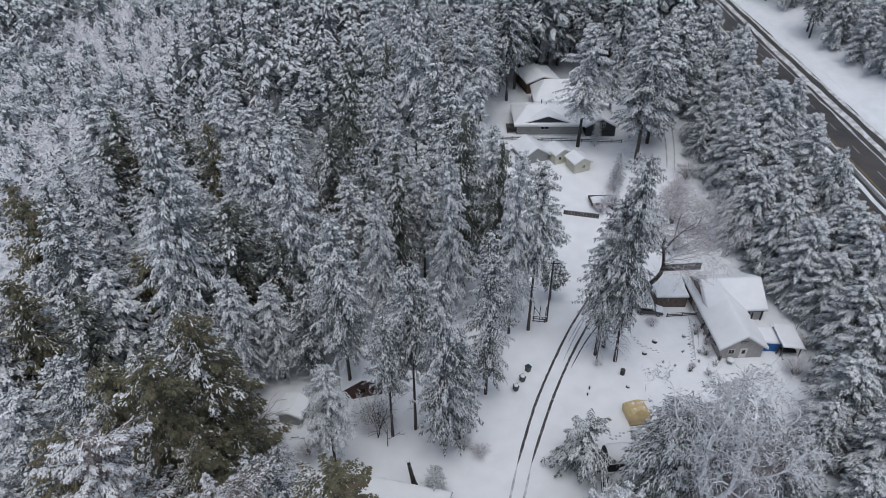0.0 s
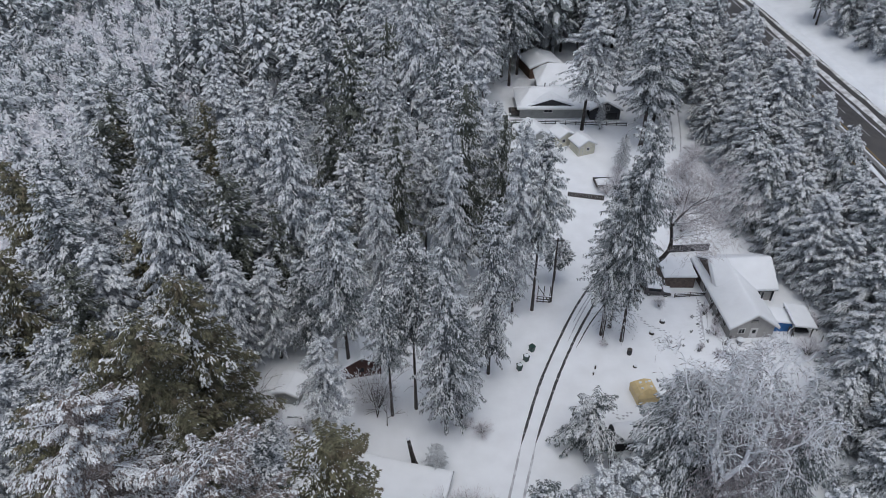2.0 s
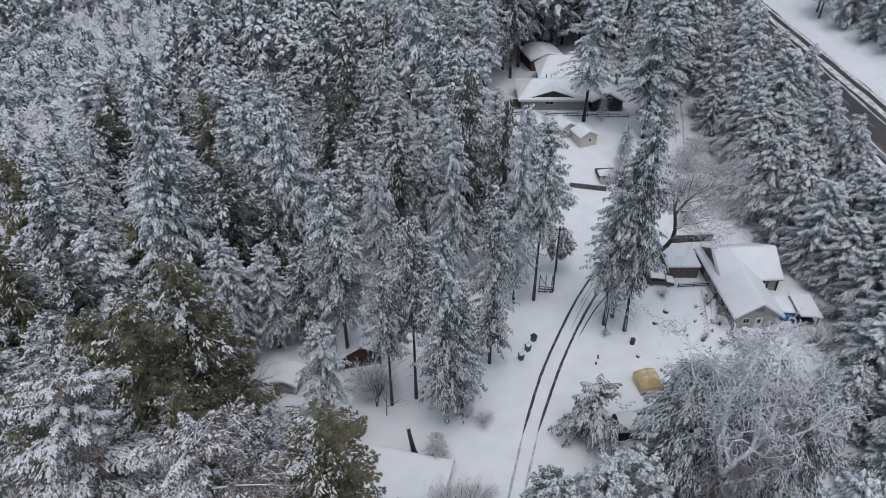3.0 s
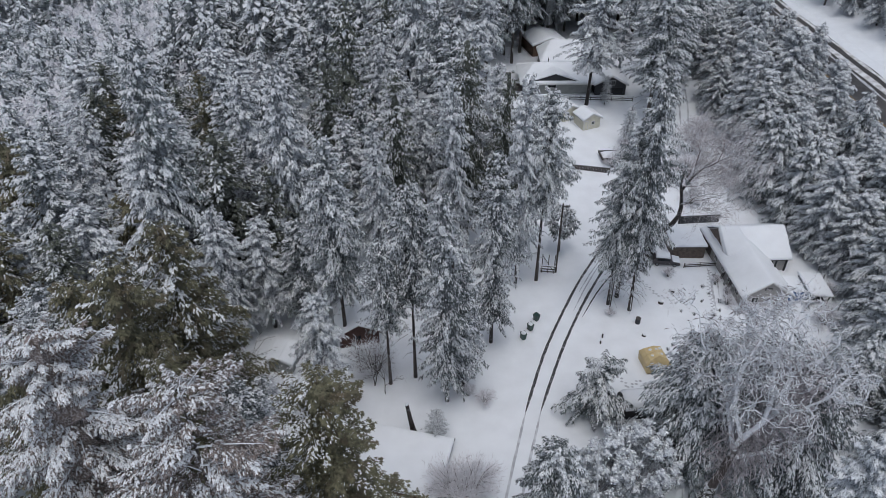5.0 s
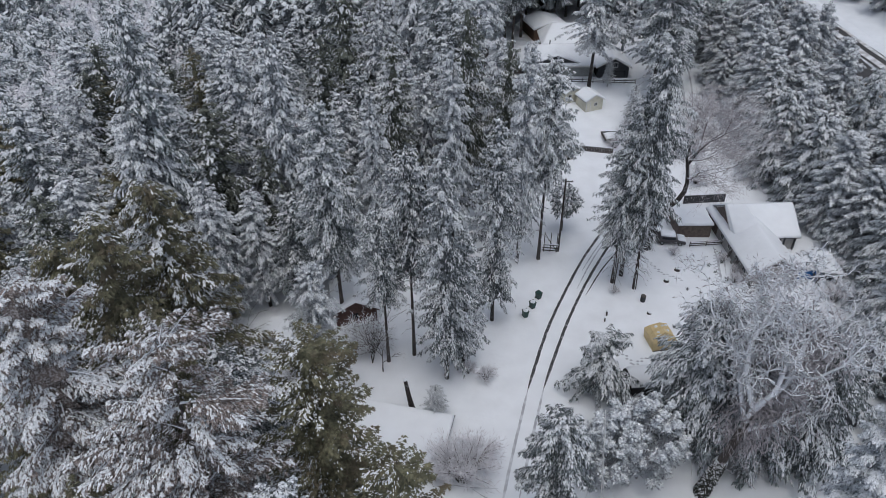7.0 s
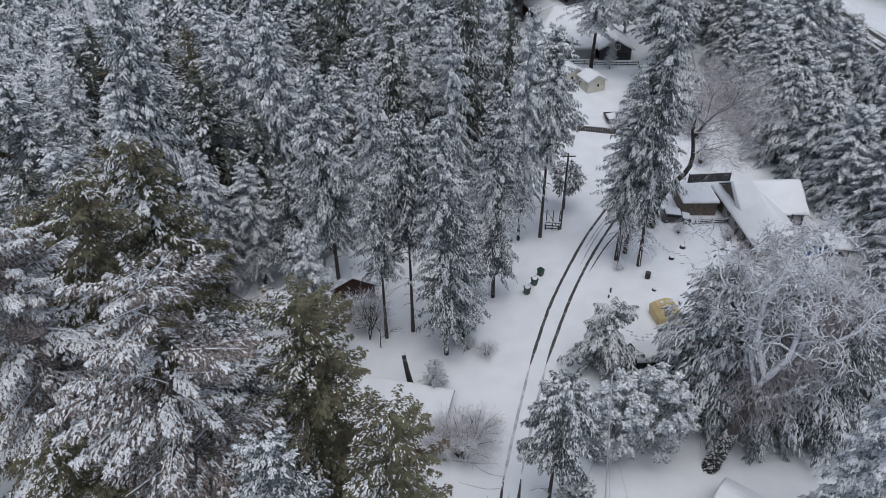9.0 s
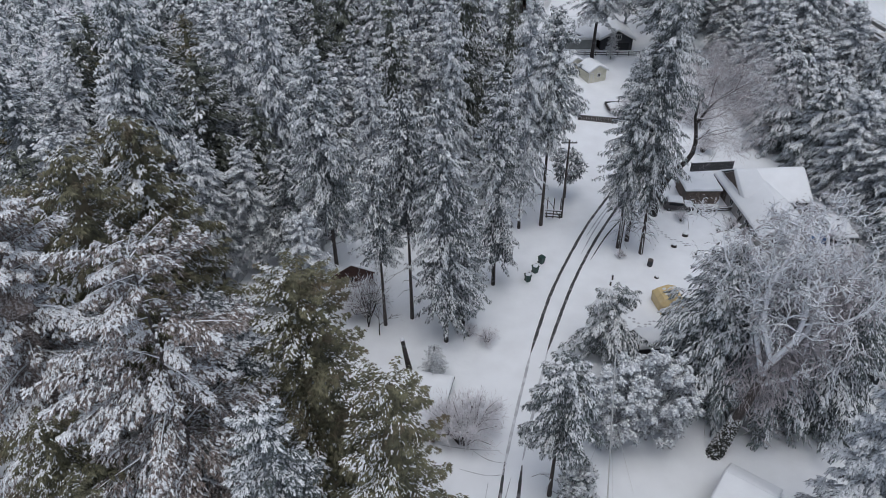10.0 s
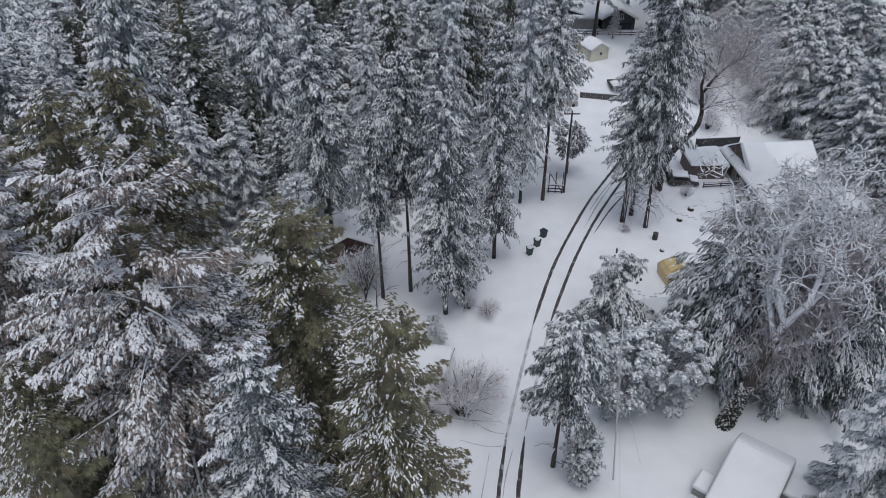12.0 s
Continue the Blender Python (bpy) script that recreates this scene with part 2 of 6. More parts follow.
def strip(name, pts, width, mat, label, lift=0.035, category="track", kind="structure", step=0.6):
    """A band laid on the land along a smooth line."""
    pts = [Vector((*p, 0)) for p in pts]
    line = []
    for i in range(len(pts) - 1):
        p0, p1, p2, p3 = pts[max(i - 1, 0)], pts[i], pts[i + 1], pts[min(i + 2, len(pts) - 1)]
        k = max(2, int((p2 - p1).length / step))
        for s in range(k):
            t = s / k
            line.append(0.5 * ((2 * p1) + (p2 - p0) * t + (2 * p0 - 5 * p1 + 4 * p2 - p3) * t * t + (3 * p1 - p0 - 3 * p2 + p3) * t ** 3))
    line.append(pts[-1])
    sh, rng = Shape(), random.Random(len(pts))
    for i, p in enumerate(line):
        d = (line[min(i + 1, len(line) - 1)] - line[max(i - 1, 0)]).normalized()
        nrm = Vector((-d.y, d.x, 0))
        taper = min(1, i / 6, (len(line) - 1 - i) / 6) * 0.75 + 0.25
        for s in (-0.5, 0.5):
            q = p + nrm * s * width * taper * rng.uniform(0.8, 1.15)
            sh.v.append((q.x, q.y, land(q.x, q.y) + lift))
    sh.f = [(2 * i, 2 * i + 1, 2 * i + 3, 2 * i + 2) for i in range(len(line) - 1)]
    return tagged(part(name, sh, mat), label, category, kind=kind)


# tyre tracks up the lane
LANE = [(4.6, 35.0), (5.9, 43.0), (7.7, 50.2), (10.4, 60.2), (13.9, 70.6), (17.5, 79.0), (21.6, 87.5), (27.2, 97.4), (30.2, 103.0)]
LANE2 = [(6.4, 35.0), (8.0, 44.6), (10.3, 53.0), (12.4, 60.4), (15.3, 68.2), (18.0, 74.8), (21.9, 83.0), (26.6, 91.6), (30.5, 98.6)]
strip("tyre_track", LANE[3:], 0.40, M_TRACK, "dark wet wheel track pressed through the lane's snow")
strip("tyre_track", LANE2[3:], 0.40, M_TRACK, "dark wet wheel track pressed through the lane's snow")
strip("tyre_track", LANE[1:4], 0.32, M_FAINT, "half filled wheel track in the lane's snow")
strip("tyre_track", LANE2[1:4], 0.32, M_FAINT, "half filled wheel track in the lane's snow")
strip("tyre_track", [(4.2, 32), (4.6, 35), (5.3, 39.5), (6.2, 44.4)], 0.36, M_TRACK, "dark wet wheel track near the side turning")
strip("tyre_track", [(6.0, 32), (6.4, 35), (6.9, 38.6), (7.9, 44.0)], 0.40, M_TRACK, "dark wet wheel track near the side turning")
strip("tyre_track", [(20.6, 78.6), (24.2, 85.0), (28.2, 90.6), (30.0, 93.0)], 0.22, M_TRACK, "thin dark wheel track bending off the lane")
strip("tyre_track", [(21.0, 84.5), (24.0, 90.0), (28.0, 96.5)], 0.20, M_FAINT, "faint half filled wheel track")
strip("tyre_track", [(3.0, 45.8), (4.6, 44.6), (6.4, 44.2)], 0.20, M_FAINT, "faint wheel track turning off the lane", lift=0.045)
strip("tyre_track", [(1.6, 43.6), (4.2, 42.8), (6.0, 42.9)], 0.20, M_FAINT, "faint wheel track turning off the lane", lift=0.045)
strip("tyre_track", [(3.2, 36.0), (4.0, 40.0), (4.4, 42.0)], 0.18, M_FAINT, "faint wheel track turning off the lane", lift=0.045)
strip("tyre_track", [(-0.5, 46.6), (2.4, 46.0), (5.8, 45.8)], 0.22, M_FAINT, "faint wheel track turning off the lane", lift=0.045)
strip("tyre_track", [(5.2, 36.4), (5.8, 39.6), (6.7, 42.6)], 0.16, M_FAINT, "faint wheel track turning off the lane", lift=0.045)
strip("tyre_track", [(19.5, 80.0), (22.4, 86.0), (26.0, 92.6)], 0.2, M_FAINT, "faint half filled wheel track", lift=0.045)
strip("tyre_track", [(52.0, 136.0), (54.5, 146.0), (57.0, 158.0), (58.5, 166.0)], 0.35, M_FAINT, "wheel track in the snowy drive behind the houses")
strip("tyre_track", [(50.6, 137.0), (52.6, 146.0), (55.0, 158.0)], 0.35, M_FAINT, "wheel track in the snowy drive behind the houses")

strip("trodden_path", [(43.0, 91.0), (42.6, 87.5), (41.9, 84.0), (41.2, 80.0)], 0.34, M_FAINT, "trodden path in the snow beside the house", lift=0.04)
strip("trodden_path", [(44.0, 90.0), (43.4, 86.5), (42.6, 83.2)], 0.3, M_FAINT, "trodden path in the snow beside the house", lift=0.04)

# the highway
HY0, HY1 = -60, 420


def band(name, x0, x1, lift, mat, label, kind="structure", y0=HY0, y1=HY1, wob=0.0, category="road", thick=0.0):
    sh = Shape()
    n = int((y1 - y0) / 3)
    for i in range(n + 1):
        y = y0 + (y1 - y0) * i / n
        w0, w1 = wob * noise.noise(Vector((y * 0.13, x0, 0))), wob * noise.noise(Vector((y * 0.13, x1, 3)))
        row = [(x0 + w0, 0.0), (x1 + w1, 0.0)] if not thick else [(x0 + w0, 0), (x0 * 0.75 + x1 * 0.25 + w0, thick), (x0 * 0.25 + x1 * 0.75 + w1, thick), (x1 + w1, 0)]
        sh.v += [(x, y, ROAD_Z + lift + dz) for x, dz in row]
    k = 4 if thick else 2
    sh.f = [(i * k + j, i * k + j + 1, (i + 1) * k + j + 1, (i + 1) * k + j) for i in range(n) for j in range(k - 1)]
    return tagged(part(name, sh, mat, smooth=bool(thick)), label, category, kind=kind)


band("road", 78.6, 106.8, 0.03, M_ASPHALT, "wet dark grey ploughed asphalt highway with slush at its edges")
band("slush_strip", 101.6, 103.4, 0.05, M_SLUSH, "dirty slush ridge between the lanes", wob=0.5, category="slush", thick=0.15)
band("slush_strip", 99.9, 100.4, 0.045, M_FAINT, "thin slush line along the lane", wob=0.5, category="slush", thick=0.03)
band("slush_strip", 105.2, 106.2, 0.05, M_SLUSH, "dirty slush against the far bank", wob=0.6, category="slush", thick=0.08)
band("snow_berm", 89.3, 90.5, 0.04, M_SNOW, "ploughed snow strip along the median barrier", wob=0.35, category="snow", thick=0.22)
band("snow_berm", 106.4, 109.8, 0.02, M_SNOW, "ploughed snow bank along the highway's far side", wob=0.5, category="snow", thick=0.6)
band("snow_berm", 77.0, 79.4, 0.02, M_SNOW, "ploughed snow edge of the near carriageway", wob=0.5, category="snow", thick=0.4)
band("median_barrier", 91.2, 91.75, 0.03, M_BARRIER, "grey concrete median barrier with a snowy top", category="barrier", thick=0.85)
band("snow_cap", 91.3, 91.65, 0.87, M_SNOW, "line of snow on the median barrier", wob=0.04, category="snow", thick=0.1)
band("road_line", 87.0, 87.14, 0.045, M_PAINT_Y, "worn yellow edge line on the near carriageway", category="line")
band("road_line", 93.2, 93.34, 0.045, M_PAINT_Y, "worn yellow edge line on the far carriageway", category="line")
band("road_line", 80.6, 80.75, 0.045, M_PAINT_W, "worn white edge line on the highway", category="line")
for k in range(16):
    tagged(band("lane_dash", 83.8, 83.95, 0.045, M_PAINT_W, "worn white lane dash", y0=95 + 12 * k, y1=98.6 + 12 * k, category="line"), group="lane dashes")
    tagged(band("lane_dash", 96.7, 96.85, 0.045, M_PAINT_W, "worn white lane dash", y0=95 + 12 * k, y1=98.6 + 12 * k, category="line"), group="lane dashes")

# ---- trees ----
def blades(rng, base, direction, length, width, droop, fold, lift=0.0):
    """Many drooping, roof-like folded blades at once: four points and two triangles each."""
    n = len(base)
    up = np.array([0, 0, 1.0])
    d = direction / np.linalg.norm(direction, axis=1, keepdims=True)
    side = np.cross(d, up)
    side /= np.linalg.norm(side, axis=1, keepdims=True) + 1e-6
    L, W = length[:, None], width[:, None]
    roll = rng.normal(0, 0.35, n)[:, None]
    side = side * np.cos(roll) + up * np.sin(roll)
    b = base + up * lift
    mid = b + d * L * rng.uniform(0.4, 0.7, n)[:, None] - up * (droop[:, None] * L * 0.3 + fold[:, None] * W)
    tip = b + d * L - up * (droop[:, None] * L)
    v = np.stack([b, mid + side * W * 0.5, tip, mid - side * W * 0.5], 1).reshape(-1, 3)
    k = (np.arange(n) * 4)[:, None, None]
    f = (np.array([[0, 2, 1], [0, 3, 2]])[None] + k).reshape(-1, 3)
    return v, f


def fronds(rng, base, direction, length, width, droop, fold, lift=0.0):
    """Jagged three-tipped sprays: six points and four triangles each."""
    n = len(base)
    up = np.array([0, 0, 1.0])
    d = direction / np.linalg.norm(direction, axis=1, keepdims=True)
    side = np.cross(d, up)
    side /= np.linalg.norm(side, axis=1, keepdims=True) + 1e-6
    L, W = length[:, None], width[:, None]
    roll = rng.normal(0, 0.4, n)[:, None]
    side = side * np.cos(roll) + up * np.sin(roll)
    b = base + up * lift
    u = lambda lo, hi: rng.uniform(lo, hi, n)[:, None]
    sagged = lambda p, k: p - up * (droop[:, None] * L * k)
    lt = sagged(b + d * L * u(0.5, 0.85) + side * W * u(0.5, 0.8), 0.7) - up * fold[:, None] * W
    rt = sagged(b + d * L * u(0.5, 0.85) - side * W * u(0.5, 0.8), 0.7) - up * fold[:, None] * W
    n1 = sagged(b + d * L * u(0.4, 0.6) + side * W * u(0.12, 0.25), 0.3)
    n2 = sagged(b + d * L * u(0.4, 0.6) - side * W * u(0.12, 0.25), 0.3)
    tip = sagged(b + d * L, 1.0) + side * W * u(-0.2, 0.2)
    v = np.stack([b, lt, n1, tip, n2, rt], 1).reshape(-1, 3)
    k = (np.arange(n) * 6)[:, None, None]
    return v, (np.array([[0, 2, 1], [0, 3, 2], [0, 4, 3], [0, 5, 4]])[None] + k).reshape(-1, 3)


def puffs(rng, at, size):
    """Rounded lumps of snow, eight triangles each."""
    n = len(at)
    c = np.array([[1, 0, 0], [0, 1, 0], [-1, 0, 0], [0, -1, 0], [0, 0, 0.75], [0, 0, -0.45]], dtype=float)
    a = rng.uniform(0, 6.28, n)
    ca, sa = np.cos(a)[:, None], np.sin(a)[:, None]
    p = c[None] * rng.uniform(0.7, 1.25, (n, 6, 1)) * size[:, None, None]
    x, y = p[:, :, 0] * ca - p[:, :, 1] * sa, p[:, :, 0] * sa + p[:, :, 1] * ca
    v = (np.stack([x, y, p[:, :, 2]], -1) + at[:, None, :]).reshape(-1, 3)
    t = np.array([[0, 1, 4], [1, 2, 4], [2, 3, 4], [3, 0, 4], [1, 0, 5], [2, 1, 5], [3, 2, 5], [0, 3, 5]])
    return v, (t[None] + (np.arange(n) * 6)[:, None, None]).reshape(-1, 3)


def fast_mesh(name, v, f, mat, smooth_it=False):
    me = bpy.data.meshes.new(name)
    me.vertices.add(len(v))
    me.vertices.foreach_set("co", np.asarray(v, dtype=np.float32).ravel())
    me.loops.add(len(f) * 3)
    me.loops.foreach_set("vertex_index", np.asarray(f, dtype=np.int32).ravel())
    me.polygons.add(len(f))
    me.polygons.foreach_set("loop_start", np.arange(len(f), dtype=np.int32) * 3)
    me.polygons.foreach_set("use_smooth", np.full(len(f), smooth_it))
    me.materials.append(mat)
    me.update(calc_edges=True)
    me.validate()
    return me


def caps(rng, base, d, side, L, W, droop, rows=4, lift=0.06):
    """Snow lying along drooping fingers of foliage: ragged strips with a raised ridge."""
    n = len(base)
    up = np.array([0, 0, 1.0])
    t = np.linspace(0.02, 1.0, rows)[None, :, None] * rng.uniform(0.85, 1.05, (n, 1, 1))
    prof = (np.array([0.8, 0.72]) if rows == 2 else np.interp(np.linspace(0, 1, rows), [0, 0.3, 0.7, 1], [0.55, 1.0, 1.0, 0.5]))[None, :, None]
    mid = base[:, None] + d[:, None] * (L[:, None, None] * t) - up * (droop[:, None, None] * L[:, None, None] * t * t)
    wl = W[:, None, None] * prof * rng.uniform(0.3, 0.8, (n, rows, 1))
    wr = W[:, None, None] * prof * rng.uniform(0.3, 0.8, (n, rows, 1))
    low = up * (W * rng.uniform(0.15, 0.5, n))[:, None, None]
    ridge = mid + up * (lift + W[:, None, None] * 0.12 * rng.uniform(0.2, 1.3, (n, rows, 1)))
    v = np.stack([mid + side[:, None] * wl - low, ridge, mid - side[:, None] * wr - low], 2).reshape(-1, 3)
    cell = [(3 * r + c, 3 * r + c + 1, 3 * r + c + 4, 3 * r + c + 3) for r in range(rows - 1) for c in range(2)]
    tri = np.array([t3 for a, b_, c, e in cell for t3 in ((a, b_, c), (a, c, e))])
    return v, (tri[None] + (np.arange(n) * 3 * rows)[:, None, None]).reshape(-1, 3)


def conifer(seed, height=30.0, radius=4.4, bare=0.16, branches=200, fingers=60, flen=0.37, snow=0.8, hang=0.5, mat=None, power=0.62, ragged=0.13, limbs=False, drift=0.25, stubs=0, slim=0.62, tiers=11, sides=10, low=0.0, rows=2, inner=0.1, patchy=0.3, pith=0.32, full=1.36):
    """The meshes of a conifer: trunk, crown of boughs feathered with drooping fingers of needles, and the snow caked along each finger."""
    rng = np.random.default_rng(seed)
    up = np.array([0, 0, 1.0])
    bend = rng.normal(0, 0.012, 2) * height
    axis_at = lambda z: np.stack([bend[0] * (z / height) ** 2, bend[1] * (z / height) ** 2, z], -1)
    r0 = 0.0085 * height + 0.05
    zs = np.linspace(-0.4, height * 0.97, 7)
    trunk = Shape().tube([tuple(p) for p in axis_at(zs)], [max(0.03, r0 * (1 - max(0, z) / height) ** 0.8) * (1.25 if z < 0 else 1) for z in zs], 7)
    boughs = Shape()
    u = np.sort(low + (1 - low) * rng.uniform(0, 1, branches) ** 0.9)
    z = height * (bare + (0.985 - bare) * u)
    az = np.arange(branches) * 2.399 + rng.normal(0, 0.45, branches)
    lump = 1 + ragged * np.sin(az * 2 + z * 0.8 + seed) + ragged * 0.7 * np.sin(z * 1.7 + az + seed * 2)
    reach = radius * np.minimum(np.minimum(1.0, full * (1.03 - u) ** power), 0.62 + 1.7 * u) * lump * rng.uniform(0.78, 1.12, branches) + 0.25
    rise = 0.42 * u - 0.02 + rng.normal(0, 0.07, branches)
    sag = hang * (0.85 - 0.5 * u) * rng.uniform(0.6, 1.3, branches)
    if limbs:
        for i in range(0, branches, 4):
            a, d = axis_at(np.array(z[i])), np.array([math.cos(az[i]), math.sin(az[i]), 0])
            pts = [a + d * reach[i] * q + np.array([0, 0, reach[i] * (rise[i] * q - sag[i] * q * q) + 0.08]) for q in (0, 0.35, 0.7, 0.95)]
            boughs.tube([tuple(p) for p in pts], [0.035 * reach[i] / 3 + 0.03, 0.025 * reach[i] / 3 + 0.02, 0.028, 0.01], 5, cap=False)
    for i in range(stubs):
        zz, a = height * rng.uniform(0.05, bare + 0.25), rng.uniform(0, 6.28)
        p, q = axis_at(np.array(zz)), rng.uniform(0.8, 2.6)
        boughs.tube([tuple(p), tuple(p + [math.cos(a) * q * 0.6, math.sin(a) * q * 0.6, -0.1 * q]), tuple(p + [math.cos(a) * q, math.sin(a) * q, -0.5 * q])], [0.09, 0.065, 0.03], 4, cap=False)
    load = np.clip(snow * (0.82 + 0.3 * u) + patchy * rng.normal(0, 1, branches) * 0.6 + patchy * 0.6 * np.sin(az + z * 0.45 + seed) + drift * 0.5 * (-np.cos(az) * 0.85 - np.sin(az) * 0.35), 0, 1.6)
    share = np.clip(reach / radius, 0.25, 1.0)
    bi = np.repeat(np.arange(branches), np.maximum(4, (fingers * share)).astype(int))
    n = len(bi)
    s = inner + (1.0 - inner) * rng.uniform(0, 1, n) ** 0.85
    w = rng.choice((-1.0, 1.0), n) * rng.uniform(0.15, 1.0, n)
    w[s > 0.93] *= 0.5
    dirs = np.stack([np.cos(az[bi]), np.sin(az[bi]), np.zeros(n)], -1)
    across = np.stack([-np.sin(az[bi]), np.cos(az[bi]), np.zeros(n)], -1)
    half = (0.2 * reach[bi] * (1.15 - 0.75 * s) + 0.1 * flen) * np.abs(w) * rng.uniform(0.2, 1.0, n)
    under = rng.uniform(0, 1, n) ** 2.2
    base = axis_at(z[bi]) + dirs * (reach[bi] * s)[:, None] + across * (np.sign(w) * half)[:, None]
    base[:, 2] += reach[bi] * (rise[bi] * s - sag[bi] * s * s) - 0.4 * half - under * 0.7 * flen
    base += rng.normal(0, 0.05 * flen, (n, 3))
    ang = az[bi] + w * (1.25 - 0.75 * s) + rng.normal(0, 0.32, n)
    tilt = rise[bi] - 2 * sag[bi] * s
    down = 0.55 * tilt - 0.12 - 0.75 * hang * np.abs(w) - 0.5 * under + rng.normal(0, 0.14, n)
    d = np.stack([np.cos(ang), np.sin(ang), down], -1)
    d /= np.linalg.norm(d, axis=1, keepdims=True)
    L = flen * rng.uniform(0.45, 1.5, n) * (0.55 + 0.5 * share[bi])
    W = flen * slim * rng.uniform(0.5, 1.4, n)
    droop = rng.uniform(0.1, 0.5, n) * min(1.5, 0.6 + hang)
    on = rng.uniform(0, 1, n) < np.clip(load[bi] * (0.72 + 0.33 * s) * (1.2 - 0.9 * under), 0, 0.97)
    v, f = (fronds if rows > 1 else blades)(rng, base - up * 0.04, d, L * 1.12, W * (1.5 if rows > 1 else 1.35), droop, rng.uniform(0.15, 0.5, n))
    c = on.sum()
    side = np.cross(d[on], up)
    side /= np.linalg.norm(side, axis=1, keepdims=True) + 1e-6
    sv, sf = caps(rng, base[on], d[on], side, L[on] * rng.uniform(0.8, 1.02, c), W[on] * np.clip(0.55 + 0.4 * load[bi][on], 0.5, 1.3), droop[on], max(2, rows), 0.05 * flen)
    cv = []
    for k in range(tiers):
        q = (k + 0.15) / tiers
        size = radius * min(1.0, full * (1.03 - q) ** power, 0.62 + 1.7 * q)
        for part_r, dz in ((pith, 0.0), (pith * 0.42, 0.62)):
            h = height * (bare + (0.98 - bare) * (q + dz / tiers))
            c = axis_at(np.array(h))
            for i in range(sides):
                a, rr = 6.283 * (i + 0.5 * (k % 2)) / sides + seed, size * part_r * rng.uniform(0.6, 1.25)
                cv.append((c[0] + rr * math.cos(a), c[1] + rr * math.sin(a), h - rr * hang * 0.5 * rng.uniform(0.3, 1.3)))
    cf = [(j * sides + i, j * sides + (i + 1) % sides, (j + 1) * sides + (i + 1) % sides, (j + 1) * sides + i) for j in range(2 * tiers - 1) for i in range(sides)]
    core = Shape().add(cv, cf + ([tuple(range((2 * tiers - 1) * sides, 2 * tiers * sides))] if tiers else []))
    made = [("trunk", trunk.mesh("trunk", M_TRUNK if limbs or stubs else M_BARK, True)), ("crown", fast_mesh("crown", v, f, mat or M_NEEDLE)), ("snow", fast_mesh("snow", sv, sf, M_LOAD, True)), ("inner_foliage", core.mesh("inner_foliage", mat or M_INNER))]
    made = made if tiers else made[:3]
    return made + [("bare_limb", boughs.mesh("bare_limb", M_LIMB, True))] if boughs.v else made


def round_tree(seed, height, radius, clumps=60, leaves=22, size=0.5, snow=0.8, base=0.35, stem=0.14, lean=0.0, mat=None, lumps=0.25):
    """A small evergreen with a rounded, clumpy crown on forked stems."""
    rng = np.random.default_rng(seed)
    c = rng.normal(0, 1, (clumps, 3))
    c /= np.linalg.norm(c, axis=1, keepdims=True)
    c *= (rng.uniform(0.35, 1, clumps) ** 0.5)[:, None]
    mid = height * (1 + base) / 2
    c = c * [radius, radius, height * (1 - base) / 2] * rng.uniform(0.85, 1.1, (clumps, 1)) + [lean, 0, mid]
    trunk = Shape().tube([(0, 0, -0.3), (lean * 0.2, 0.1, height * base * 0.7), (lean * 0.6, -0.1, height * 0.55), (lean, 0, height * 0.85)], [stem * 1.2, stem, stem * 0.7, stem * 0.2], 7)
    boughs = Shape()
    for i in range(0, clumps, 3):
        h0 = min(c[i][2] - 0.6, height * base * 1.1 + 0.2 * (c[i][2] - height * base))
        a = Vector((lean * h0 / height, 0, h0))
        e = Vector(c[i])
        boughs.tube([a, a.lerp(e, 0.5) + Vector((0, 0, -0.1 * radius * 0.5)), e], [stem * 0.4, stem * 0.25, 0.02], 4, cap=False)
    bi = np.repeat(np.arange(clumps), leaves)
    n = len(bi)
    d = rng.normal(0, 1, (n, 3))
    d /= np.linalg.norm(d, axis=1, keepdims=True)
    pos = c[bi] + d * size * rng.uniform(0.2, 1.25, (n, 1)) * [1.2, 1.2, 0.8]
    out_d = d + (c[bi] - [lean, 0, mid]) / radius * 0.7 + [0, 0, -0.35]
    ln = size * rng.uniform(0.6, 1.3, n)
    v, f = fronds(rng, pos, out_d, ln, ln * rng.uniform(0.5, 0.8, n), rng.uniform(0, 0.4, n), rng.uniform(0, 0.35, n))
    on = (rng.uniform(0, 1, n) < snow) & (d[:, 2] > -0.35)
    k = on.sum()
    sv, sf = blades(rng, pos[on], out_d[on] * [1, 1, 0.6], ln[on] * rng.uniform(0.6, 1.0, k), ln[on] * rng.uniform(0.4, 0.75, k), rng.uniform(0, 0.35, k), rng.uniform(0.1, 0.4, k), 0.08)
    pick = on & (rng.uniform(0, 1, n) < lumps)
    pv, pf = puffs(rng, pos[pick] + [0, 0, 0.12], size * 0.7 * rng.uniform(0.4, 1.2, pick.sum()))
    sv, sf = np.concatenate([sv, pv]), np.concatenate([sf, pf + len(sv)])
    return [("trunk", trunk.mesh("trunk", M_LIMB, True)), ("bare_limb", boughs.mesh("bare_limb", M_LIMB, True)), ("crown", fast_mesh("crown", v, f, mat or M_NEEDLE)), ("snow", fast_mesh("snow", sv, sf, M_LOAD, True))]


